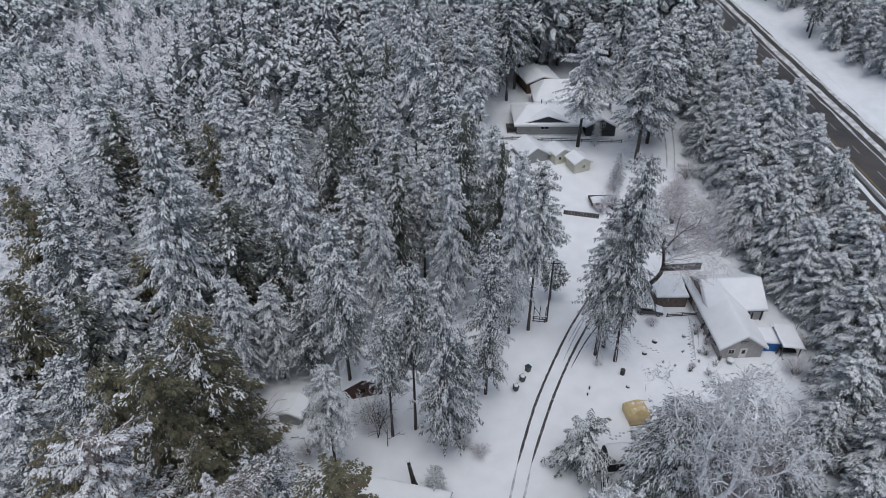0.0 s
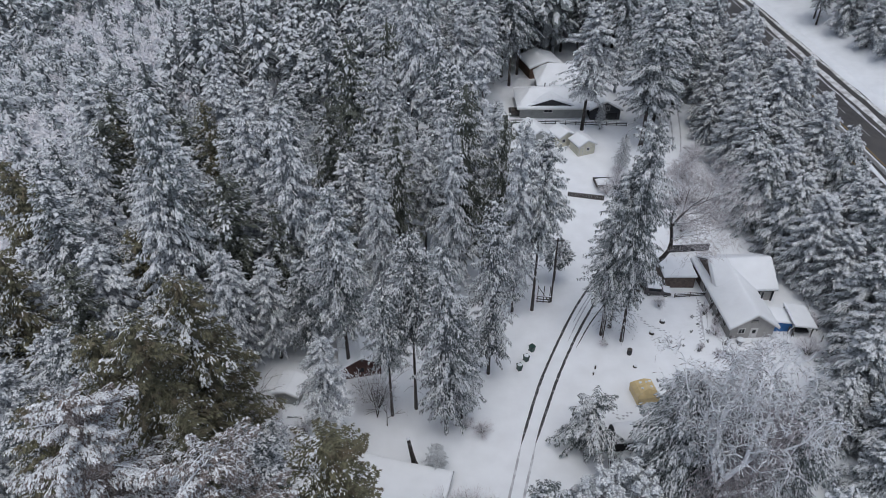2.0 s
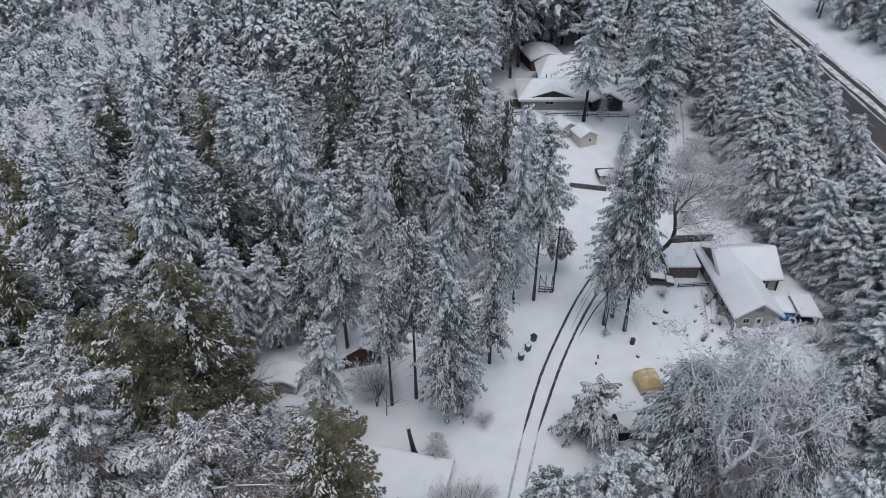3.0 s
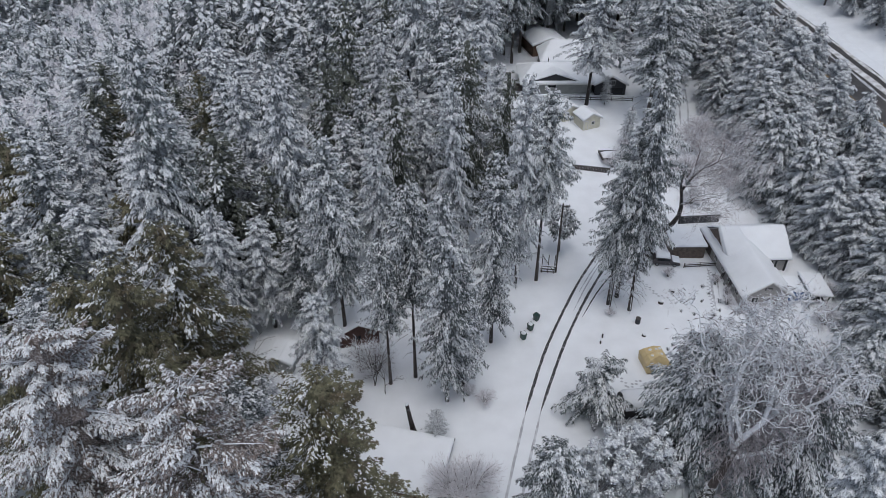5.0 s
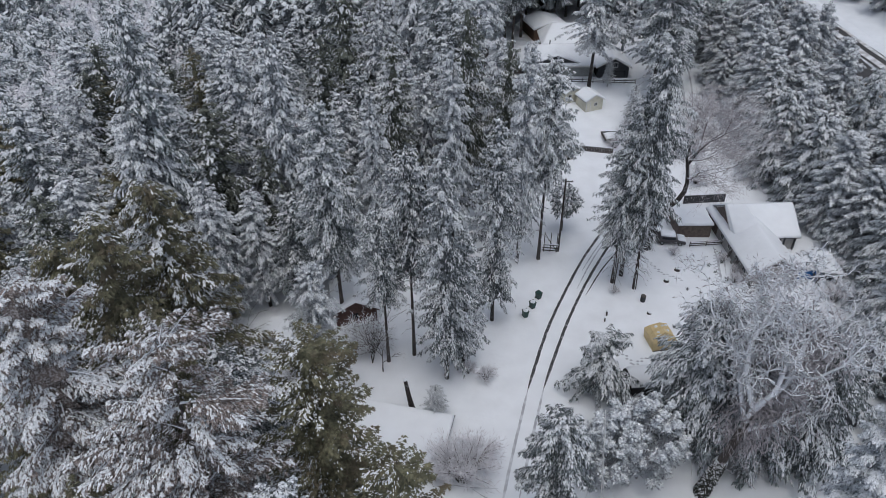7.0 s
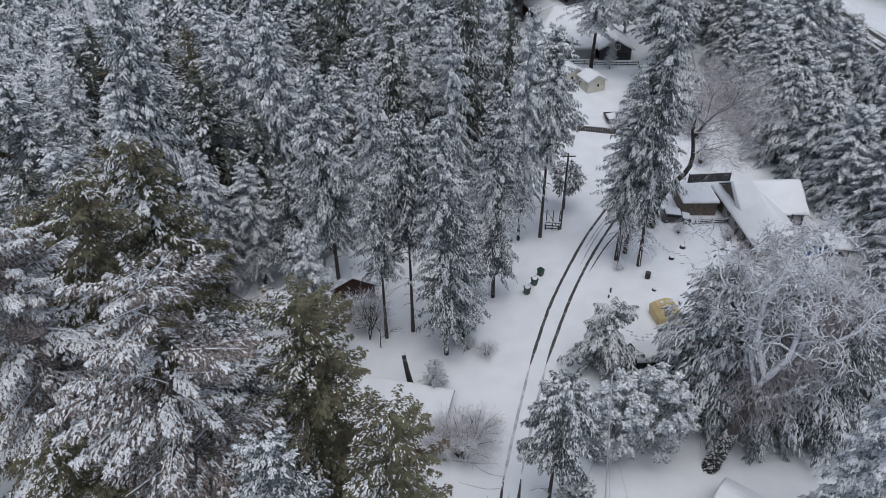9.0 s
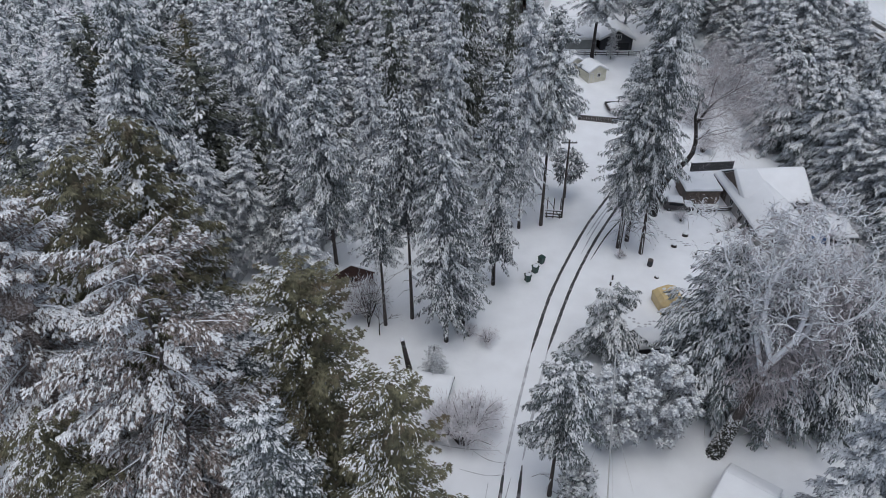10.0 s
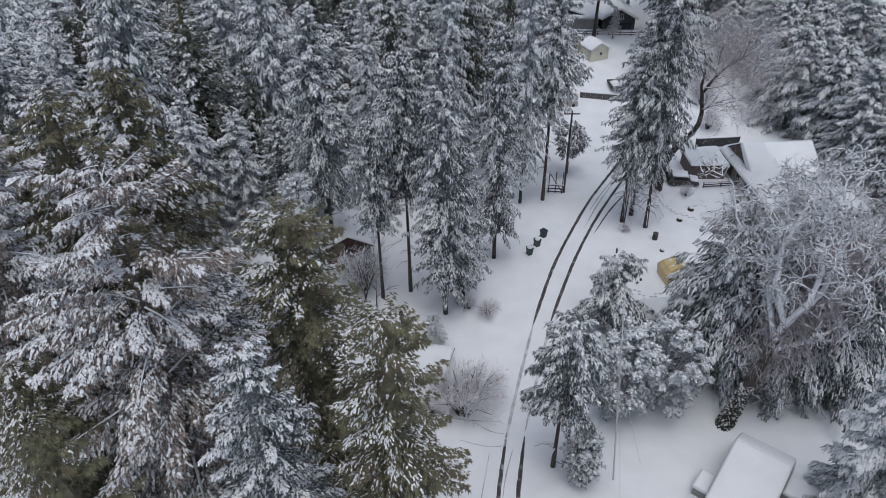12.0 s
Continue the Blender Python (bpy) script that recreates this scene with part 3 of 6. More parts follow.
def grow(shape, tips, rng, p, d, length, radius, level, sides=6, wander=0.35, lift=0.12, forks=3, thin=0.045):
    """A limb with bends, and from it smaller ones."""
    pts, rad = [p.copy()], [radius]
    n = 4 if level else 3
    for i in range(n):
        d = (d + Vector((rng.uniform(-1, 1), rng.uniform(-1, 1), rng.uniform(-1, 1))) * wander + Vector((0, 0, lift))).normalized()
        p = p + d * (length / n)
        pts.append(p.copy()), rad.append(max(thin, radius * (1 - 0.62 * (i + 1) / n)))
        if level and i:
            for _ in range(rng.randint(1, forks - 1)):
                side = Vector((rng.uniform(-1, 1), rng.uniform(-1, 1), rng.uniform(-0.5, 0.7)))
                grow(shape, tips, rng, p.copy(), (d * 0.6 + side * 0.9).normalized(), length * rng.uniform(0.5, 0.75), radius * 0.55 * (1 - 0.5 * i / n), level - 1, max(3, sides - 1), wander * 1.1, lift * 0.5, forks, thin)
    shape.tube(pts, rad, sides, cap=False)
    if level <= 1:
        tips.append((pts[-1], d, length))
    return shape


def twig_fan(rng, tips, per=9, length=1.0, width=0.05, droop=0.15):
    n = len(tips) * per
    base = np.repeat(np.array([t[0][:] for t in tips]), per, 0) + rng.normal(0, 0.25, (n, 3))
    d = np.repeat(np.array([t[1][:] for t in tips]), per, 0) + rng.normal(0, 0.75, (n, 3))
    ln = length * rng.uniform(0.5, 1.4, n)
    return blades(rng, base, d, ln, np.full(n, width), rng.uniform(-droop, droop * 2, n), rng.uniform(0, 0.4, n))


def frosted_bush(seed, height=4.0, radius=2.2, stems=26, per=26, width=0.075, mat=None):
    """A leafless shrub, furred with rime."""
    r = random.Random(seed)
    rng = np.random.default_rng(seed)
    stem, tips = Shape(), []
    for i in range(stems):
        a, q = r.uniform(0, 6.28), r.uniform(0.15, 1.0)
        e = Vector((math.cos(a) * radius * q, math.sin(a) * radius * q, height * r.uniform(0.45, 1.0) * (1.1 - 0.5 * q)))
        m = e * 0.5 + Vector((0, 0, height * 0.12))
        stem.tube([Vector((e.x * 0.1, e.y * 0.1, -0.2)), m, e], [0.05, 0.035, 0.015], 4, cap=False)
        tips += [(m.lerp(e, k), (e - m).normalized(), 1.0) for k in (0.0, 0.25, 0.5, 0.75, 1.0)]
    v, f = twig_fan(rng, tips, per, height * 0.15, width)
    return [("stem", stem.mesh("stem", M_BARK)), ("twig_crown", fast_mesh("twig_crown", v, f, mat or M_FROST))]


def set_tree(name, meshes, x, y, height, spread, label, category="tree", group="", turn=0.0, lean=(0, 0), unit=30.0, z=None):
    s = height / unit
    m = pose(x, y, land(x, y) if z is None else z, lean[0], lean[1], turn) @ Matrix.Diagonal((s * spread, s * spread, s, 1))
    top = thing(name, m, label, category, group)
    made = {}
    for n, me in meshes:
        made[n] = tagged(new(n, me), kind="" if n in ("trunk", "stem", "inner_foliage") else "stuff")
        made[n].parent = made.get("crown", top) if n == "snow" else top
    return top


def stock(seed, snows, core=True, deep=0.0, **k):
    """The same kind in three degrees of fineness: beside the lane, farther off, and far."""
    f, g = k.get("flen", 0.37), k.get("fingers", 60)
    tier = lambda n: {"tiers": n if core else 0}
    fine = [conifer(seed + i, snow=s, **{**k, **tier(11)}) for i, s in enumerate(snows)]
    coarse = [conifer(seed + i, snow=s, **{**k, "branches": int(165 * (1 - deep)), "low": deep, "fingers": int(g * 0.8), "flen": f * 1.18, "sides": 9, "rows": 1, **tier(10)}) for i, s in enumerate(snows)]
    far = [conifer(seed + i, snow=s, **{**k, "branches": int(140 * (1 - deep)), "low": deep, "fingers": int(g * 0.56), "flen": f * 1.4, "sides": 8, "rows": 1, **tier(8)}) for i, s in enumerate(snows)]
    return fine, coarse, far


KINDS = {
    "snowy": ("fir_tree", stock(11, (0.95, 1.1), deep=0.2, hang=0.6, mat=M_RIME), "tall fir with thick fresh snow on every drooping branch"),
    "mixed": ("pine_tree", stock(21, (0.72, 0.84), deep=0.2, hang=0.52, bare=0.12, patchy=0.45), "tall dark green pine with patchy snow on its branches"),
    "dim": ("pine_tree", stock(24, (0.34, 0.44), deep=0.2, hang=0.52, bare=0.1, patchy=0.4, mat=M_DIM), "tall dark olive pine thinly dusted with snow"),
    "dark": ("pine_tree", stock(31, (0.10, 0.16), hang=0.45, mat=M_GREEN, radius=4.8, bare=0.06, drift=0.7, flen=0.36, fingers=80, branches=230, slim=0.6, patchy=0.4, pith=0.22), "tall olive green pine that has shed most of its snow"),
    "cedar": ("cedar_tree", stock(41, (1.2, 1.1), hang=0.62, radius=9.4, bare=0.02, power=0.55, full=1.1, flen=0.85, fingers=120, slim=0.42, branches=170, drift=0.1, rows=1), "broad cedar with hanging snow-dusted fronds down to the ground"),
    "broad": ("pine_tree", stock(46, (1.2, 1.1), mat=M_RIME, hang=0.45, radius=8.4, bare=0.08, power=0.55, full=1.15, flen=0.7, fingers=100, slim=0.52, drift=0.15, rows=1), "broad bushy pine with snow on its spreading branches"),
    "bare": ("pine_tree", stock(61, (0.85, 0.75), bare=0.3, hang=0.45, radius=4.2, stubs=26), "tall pine with a long bare trunk below its snowy crown"),
    "white": ("fir_tree", stock(91, (1.5,), deep=0.15, bare=0.3, hang=0.6, radius=4.5, power=0.62, full=1.2, ragged=0.25, mat=M_RIME), "tall white fir with heavy snow on drooping tiers of branches"),
    "high": ("pine_tree", stock(63, (0.85, 0.75), bare=0.44, hang=0.42, radius=4.5, power=0.55, stubs=22), "tall pine with a long bare trunk and high snowy crown"),
    "lanky": ("pine_tree", stock(66, (0.62,), bare=0.27, hang=0.6, radius=3.9, stubs=110, power=0.5, ragged=0.3, flen=0.34, fingers=84, slim=0.5), "tall pine with stubby snow-lined branches on a dark trunk"),
}
planted = []


def plant(kind, x, y, top, spread=1.0, which=None, lean=(0, 0)):
    """A tree whose tip stands at the height top above the lane."""
    name, (fine, coarse, far), label = KINDS[kind]
    k = len(planted)
    planted.append((x, y))
    chosen = fine if y < 80 and x > -45 or y < 100 and x > -16 or x > 25 and 120 < y < 160 else coarse if y < 112 else far
    return set_tree(name, chosen[(k if which is None else which) % len(chosen)], x, y, top - land(x, y), spread, label, "tree", "forest trees", (k * 67) % 90 - 45, lean)


# the row beside the lane and the trees behind it
plant("bare", -14.1, 73.0, 33.2, 0.85, 0)
plant("high", -4.0, 66.4, 30.8, 0.72, 1)
plant("high", -7.3, 65.2, 24.0, 0.85, 1)
plant("mixed", 0.3, 62.2, 32.0, 0.76, 1)
plant("mixed", 2.4, 64.6, 21.0, 0.95, 2)
plant("mixed", 6.6, 73.2, 31.4, 0.72, 1)
plant("snowy", -10.2, 88.6, 27.5, 0.8, 2)
plant("white", -14.8, 59.4, 20.6, 1.05, 0)
plant("snowy", -23.3, 90.7, 35.3, 0.9, 0)
plant("snowy", -31.0, 98.2, 31.0, 0.9, 1)
plant("white", -5.7, 130.8, 41.0, 0.85, 0)
plant("snowy", 11.2, 86.8, 35.4, 0.6, 1)
plant("snowy", 1.2, 90.0, 33.0, 0.7, 0)
plant("high", 14.6, 87.6, 32.4, 0.76, 0)
plant("dim", 2.8, 96.6, 37.4, 0.82, 0)
plant("dim", 8.9, 94.6, 33.4, 0.66, 0)
plant("dim", -7.4, 95.0, 32.4, 0.85, 1)
plant("dim", -18.0, 121.4, 35.8, 1.0, 2)
plant("dim", -20.2, 108.4, 29.5, 0.9, 0)
plant("dim", -12.0, 138.8, 33.0, 0.95, 0)
plant("snowy", -30.1, 74.8, 21.9, 1.15, 0)
plant("snowy", -25.3, 77.0, 19.2, 1.15, 1)
plant("dim", -25.6, 87.0, 22.0, 1.0, 1)
plant("mixed", -20.5, 77.5, 18.5, 1.3, 0)
plant("dark", -26.7, 54.3, 33.8, 1.15, 0)
plant("dark", -29.2, 47.0, 34.3, 1.2, 1)
plant("dark", -35.6, 51.0, 29.0, 1.2, 0)
plant("dark", -40.0, 45.0, 26.0, 1.2, 1)
plant("snowy", -39.4, 79.8, 29.8, 1.1, 2)
plant("dim", -32.6, 86.0, 27.8, 1.4, 0)
plant("mixed", -38.2, 81.7, 41.8, 0.8, 0)
plant("snowy", -58.8, 76.4, 15.2, 1.0, 1)
plant("dark", -60.0, 74.0, 22.0, 1.1, 1)
plant("mixed", -71.5, 106.4, 18.6, 1.0, 0)
plant("mixed", -47.0, 62.0, 20.0, 1.1, 1)
# the big pair by the lane's bend
plant("lanky", 28.0, 80.2, 38.2, 0.7, 0, (0, -1.6))
plant("lanky", 26.7, 83.4, 29.6, 0.95, 0, (0, -2.0))
plant("lanky", 25.0, 81.6, 25.5, 0.9, 0, (0, -1.0))
# round the back houses
plant("white", 31.8, 146.4, 33.5, 1.25, 0, (0, 1))
plant("snowy", 41.5, 160.0, 24.0, 0.9, 0)
plant("snowy", 35.9, 146.6, 10.8, 1.2, 1)
plant("bare", 43.8, 139.0, 37.0, 1.35, 0)
plant("mixed", 48.5, 148.0, 34.0, 1.3, 0)
plant("mixed", 56.5, 160.0, 33.0, 1.4, 1)
plant("snowy", 49.0, 165.0, 34.0, 1.0, 2)
plant("snowy", 37.6, 129.6, 11.5, 1.3, 0)
for x, y, top in ((9.5, 158.4, 33), (16.8, 172, 34), (15.2, 177.6, 32), (19.5, 179.6, 35), (22.0, 192, 33), (3.0, 165, 30), (27.5, 198.0, 31), (40.0, 190.0, 33), (33.5, 205.0, 30), (47.0, 182.0, 34)):
    plant("bare", x, y, top, 1.1)
# single pines above the highway
for x, y, top, spread in ((115.6, 216, 24, 1.4), (117, 221, 26, 1.3), (119.5, 193, 23, 1.6), (120.5, 183, 24, 1.6), (118.6, 206, 25, 1.5), (119, 243, 26, 1.3), (116, 254, 25, 1.3), (125, 200, 28, 1.5), (128, 186, 28, 1.6), (124, 214, 29, 1.4), (127, 228, 30, 1.4), (123, 176, 24, 1.5), (126, 246, 30, 1.3)):
    plant("bare" if x < 118 else "broad", x, y, top, spread * (1.0 if x < 118 else 0.6))
# between the yard and the highway
for kind, x, y, top, spread in (("cedar", 61.5, 103.5, 18.2, 0.97), ("cedar", 59.6, 119.0, 17.2, 0.95), ("cedar", 58.9, 111.0, 18.6, 0.97), ("cedar", 62.0, 125.0, 19.5, 0.91),
                                ("cedar", 65.5, 100.6, 14.6, 1.09), ("broad", 61.0, 129.5, 22.5, 0.91), ("broad", 69.7, 135.4, 25.5, 0.86), ("broad", 73.8, 123.0, 21.0, 0.86),
                                ("broad", 72.1, 102.0, 17.4, 1.03), ("cedar", 70.8, 116.8, 13.5, 1.09), ("broad", 64.5, 90.0, 15.0, 1.09), ("cedar", 65.0, 82.0, 16.0, 1.03),
                                ("cedar", 62.5, 74.0, 16.5, 1.09), ("cedar", 57.0, 66.5, 15.0, 1.09), ("cedar", 64.5, 66.0, 18.5, 1.03), ("cedar", 57.5, 57.5, 15.0, 1.09), ("cedar", 52.5, 62.0, 11.5, 1.03),
                                ("cedar", 52.0, 51.0, 12.0, 1.09), ("cedar", 60.0, 50.0, 15.0, 1.03), ("cedar", 68.0, 75.0, 19.0, 0.91), ("cedar", 70.0, 90.0, 19.0, 0.91), ("broad", 59.2, 133.0, 15.0, 0.9), ("broad", 58.6, 141.0, 17.0, 0.85), ("broad", 60.0, 149.0, 22.0, 0.8), ("broad", 66.5, 148.0, 30.0, 0.7), ("broad", 71.5, 163.0, 28.0, 0.75), ("broad", 70.0, 180.0, 27.0, 0.8), ("broad", 63.0, 140.0, 24.0, 0.75), ("broad", 74.0, 151.0, 24.0, 0.8), ("broad", 75.0, 138.0, 25.0, 0.75), ("broad", 75.0, 127.0, 22.0, 0.8), ("cedar", 75.5, 116.0, 20.0, 0.75), ("cedar", 74.5, 109.0, 17.5, 0.8)):
    plant(kind, x, y, top, spread)
# closing gaps behind the lane; unseen broad pines added to shade the near right
for kind, x, y, top, spread in (("mixed", 1.5, 110.0, 34.0, 1.0), ("snowy", 5.5, 117.0, 33.0, 0.9), ("mixed", -1.5, 121.0, 35.0, 1.0), ("snowy", 8.6, 108.0, 29.0, 0.9),
                                ("broad", 14.0, 19.0, 17.0, 1.0), ("broad", 20.5, 20.0, 18.0, 1.0), ("broad", 27.0, 20.0, 18.0, 1.0), ("broad", 33.0, 23.0, 16.0, 1.0), ("broad", 39.0, 27.0, 15.0, 1.0), ("broad", 8.0, 18.0, 17.0, 1.0),
                                ("dark", -66.0, 92.0, 24.5, 1.0), ("dark", -72.0, 98.0, 23.0, 1.0), ("mixed", -58.0, 86.0, 26.4, 1.2)):
    plant(kind, x, y, top, spread)
# young growth in the clearing
plant("snowy", -1.0, 56.2, 4.9, 1.9, 2)

# near pines below the camera, with their limbs showing
NEAR = {
    "snowy_near": ("pine_tree", [conifer(71, 38.5, 7.4, 0.15, 190, 230, 0.34, 0.62, 0.42, M_WARM, power=0.45, ragged=0.5, limbs=True, slim=0.62, full=1.0, tiers=0, inner=0.25)], "large ragged pine with snow-caked limbs and bare boughs"),
    "loaded_near": ("pine_tree", [conifer(72, 32, 6.8, 0.15, 200, 200, 0.34, 0.85, 0.4, M_WARM, power=0.45, ragged=0.3, limbs=True, slim=0.68, full=1.0, tiers=11, inner=0.2, pith=0.4)], "large pine heavily caked with fresh snow"),
    "green_near": ("cypress_tree", [conifer(73, 31, 4.9, 0.05, 240, 190, 0.23, 0.10, 0.3, mat=M_GREEN, power=0.42, ragged=0.12, drift=0.7, slim=0.6, full=1.0, tiers=12)], "dense olive green cypress with little snow"),
    "brown_near": ("pine_tree", [conifer(77, 31, 4.9, 0.05, 200, 120, 0.32, 0.14, 0.4, mat=M_GREEN, power=0.45, drift=0.6, slim=0.55, full=1.0, tiers=12)], "brownish green pine with hardly any snow"),
    "half_near": ("fir_tree", [conifer(74, 31.7, 4.7, 0.05, 220, 190, 0.22, 0.12, 0.4, mat=M_GREEN, power=0.42, ragged=0.12, drift=0.5, patchy=0.15, slim=0.55, full=1.0, tiers=12)], "olive and brown fir half covered with snow"),
    "pale_near": ("fir_tree", [conifer(75, 30.6, 4.2, 0.05, 190, 170, 0.25, 0.62, 0.45, power=0.5, slim=0.55, full=1.0, tiers=12)], "pale frosted fir covered with fine snow"),
    "clump_near": ("fir_tree", [conifer(76, 20, 3.9, 0.05, 130, 80, 0.46, 1.8, 0.4, M_RIME, power=0.6, slim=0.66, full=1.0, tiers=11, patchy=0.15)], "fir with thick rounded clumps of snow"),
}
for kind, x, y, top, unit, spread in (("snowy_near", -16.5, 29.5, 38.6, 38.5, 1.0), ("loaded_near", -29.1, 36.4, 37.4, 32, 0.95), ("green_near", -9.5, 36.8, 30.8, 31, 1.42),
                                      ("half_near", -2.6, 25.2, 32.6, 31.7, 1.1), ("pale_near", -9.0, 23.8, 31.5, 30.6, 1.1), ("half_near", -22.9, 40.0, 30.8, 31.7, 0.95), ("half_near", -16.3, 18.2, 32.9, 31.7, 0.9),
                                      ("clump_near", 34.0, 34.0, 27.0, 20, 0.76), ("brown_near", -23.4, 27.0, 27.7, 31, 1.2)):
    name, (tree,), label = NEAR[kind]
    set_tree(name, tree, x, y, top, spread, label, "tree", "near trees", (x * 31) % 40 - 20, unit=unit)
    planted.append((x, y))

# ---- forest between and beyond the single trees ----
CLEARING = [(-18, 38), (-18, 50), (-29, 57), (-29, 70), (-20, 76), (-12, 80), (2, 104), (-10, 116), (-10, 150), (10, 153), (12, 186), (62, 190), (64, 150), (58, 128), (50, 112), (61, 100), (61, 76), (50, 66), (50, 36)]


def inside(x, y, poly):
    hit = False
    for (x0, y0), (x1, y1) in zip(poly, poly[1:] + poly[:1]):
        if (y0 > y) != (y1 > y) and x < (x1 - x0) * (y - y0) / (y1 - y0) + x0:
            hit = not hit
    return hit


def scatter(rng, count, x0, x1, y0, y1, gap, test):
    """Random spots that keep their distance from all trees so far."""
    cells = {}
    for p in planted:
        cells.setdefault((int(p[0] // gap), int(p[1] // gap)), []).append(p)
    spots = []
    for _ in range(count):
        x, y = rng.uniform(x0, x1), rng.uniform(y0, y1)
        if not test(x, y) or inside(x, y, CLEARING) or 75.5 < x < 121:
            continue
        i, j = int(x // gap), int(y // gap)
        if any((x - q[0]) ** 2 + (y - q[1]) ** 2 < gap * gap for a in (i - 1, i, i + 1) for b in (j - 1, j, j + 1) for q in cells.get((a, b), ())):
            continue
        cells.setdefault((i, j), []).append((x, y))
        planted.append((x, y))
        spots.append((x, y))
    return spots


def woods(name, spots, label, heights, models):
    """Trees past counting, joined into one object: crowns, with trunks and snow under it."""
    layers = {}
    for x, y in spots:
        a, q = (x * 12.9 + y * 78.2) % 1.6 - 0.8, (x * 3.7 + y * 5.3) % 1
        hgt = (heights[0] + (heights[1] - heights[0]) * q) / 30
        w = hgt * (0.95 + 0.6 * ((x * 9.1 + y * 2.3) % 1))
        c, s, z = math.cos(a) * w, math.sin(a) * w, land(max(-420, min(x, 260)), max(-200, min(y, 700))) - 0.3
        for n, (v, f), mat in models[int(x * 7 + y * 13) % len(models)]:
            vs, fs, k = layers.setdefault((n, mat), ([], [], [0]))
            vs.append(np.stack([v[:, 0] * c - v[:, 1] * s + x, v[:, 0] * s + v[:, 1] * c + y, v[:, 2] * hgt + z], -1))
            fs.append(f + k[0])
            k[0] += len(v)
    top = None
    for (n, mat), (vs, fs, k) in sorted(layers.items(), key=lambda q: q[0][0]):
        ob = tagged(new(n if top else name, fast_mesh(n, np.concatenate(vs), np.concatenate(fs), mat)), kind="stuff")
        if top:
            ob.parent = top
        else:
            top = tagged(ob, label, "forest")


def arrays(meshes):
    got = []
    for n, me in meshes:
        me.calc_loop_triangles()
        v, f = np.zeros(len(me.vertices) * 3, dtype=np.float32), np.zeros(len(me.loop_triangles) * 3, dtype=np.int32)
        me.vertices.foreach_get("co", v)
        me.loop_triangles.foreach_get("vertices", f)
        got.append((n, (v.reshape(-1, 3), f.reshape(-1, 3)), me.materials[0]))
    return got


MIDDLE = [arrays(conifer(81 + i, snow=(1.1, 0.8, 1.2, 0.65, 0.95)[i], branches=40, low=0.2, fingers=8, flen=1.5, radius=(3.6, 4.0, 3.7, 4.1, 4.3)[i], bare=(0.15, 0.2, 0.1, 0.15, 0.05)[i], tiers=7, sides=7, rows=1)) for i in range(5)]
BUSH = [arrays(frosted_bush(91 + i, 30.0, 15.0, 8, 3, 1.2))[1:] for i in range(2)]
SLOPE = [arrays(conifer(121 + i, snow=(1.1, 0.75, 0.95)[i], power=0.85, full=1.1, branches=26, low=0.2, fingers=6, flen=2.4, radius=(5.4, 6.2, 7.0)[i], bare=0.06, tiers=5, sides=6, rows=1))[1:] for i in range(3)]
DISTANT = [arrays(conifer(101 + i, snow=(1.1, 0.8, 0.95)[i], power=0.85, full=1.1, branches=18, low=0.2, fingers=4, flen=3.6, radius=8.0, bare=0.06, tiers=5, sides=6, rows=1))[1:] for i in range(3)]
FARTHEST = [arrays(conifer(131 + i, snow=1.0, power=0.85, full=1.1, branches=13, low=0.2, fingers=3, flen=5.0, radius=8.5, bare=0.06, tiers=4, sides=5, rows=1))[1:] for i in range(2)]
PLAIN = [arrays(conifer(111, snow=0.9, branches=20, fingers=5, flen=3.2, radius=4.2, bare=0.1, tiers=5, sides=6, rows=1))[1:]]

rng = random.Random(4)
wedge = lambda x, y: abs(x) < 0.53 * y + 38
for x, y in scatter(rng, 5000, -80, -16, 42, 150, 5.6, wedge):
    k = rng.random()
    plant("white" if k < 0.14 else "snowy" if k < 0.55 else "mixed" if k < 0.80 else "dim" if k < 0.97 else "dark", x, y, land(x, y) + rng.choice((rng.uniform(9, 15), rng.uniform(14, 24), rng.uniform(18, 28))), rng.uniform(1.0, 1.7), rng.randrange(3))
for x, y in scatter(rng, 3000, -16, 12, 100, 200, 5.2, wedge):
    plant(rng.choice(("snowy", "snowy", "mixed", "mixed", "white")), x, y, land(x, y) + rng.uniform(20, 33), rng.uniform(0.85, 1.1), rng.randrange(3))
for x, y in scatter(rng, 2500, 60, 75, 36, 200, 5.6, wedge):
    plant("cedar" if rng.random() < 0.45 else "broad", x, y, land(x, y) + rng.uniform(12, 19), rng.uniform(0.8, 1.05), rng.randrange(3))
woods("back_woods", scatter(rng, 2500, 12, 78, 186, 310, 5.0, wedge), "snowy pines closing the view behind the houses", (20, 34), MIDDLE)
woods("hillside_woods", scatter(rng, 900, 122, 200, 120, 340, 6.0, wedge), "dark pines dusted with snow on the slope above the highway", (18, 28), MIDDLE)
woods("rimed_trees", scatter(rng, 2600, -420, -36, 84, 560, 4.0, wedge), "pale rimed trees between the firs", (7, 14), BUSH)
woods("valley_woods", scatter(rng, 9000, -80, 12, 150, 300, 5.0, wedge), "frosted firs crowding down the valley side", (15, 27), MIDDLE)
woods("slope_woods", scatter(rng, 10000, -230, -80, 84, 320, 5.8, wedge), "smaller frosted firs on the falling slope", (10, 20), SLOPE)
woods("far_woods", scatter(rng, 18000, -460, 100, 300, 600, 6.8, lambda x, y: abs(x) < 0.6 * y + 60), "far frosted conifer woods filling the valley", (12, 24), DISTANT)
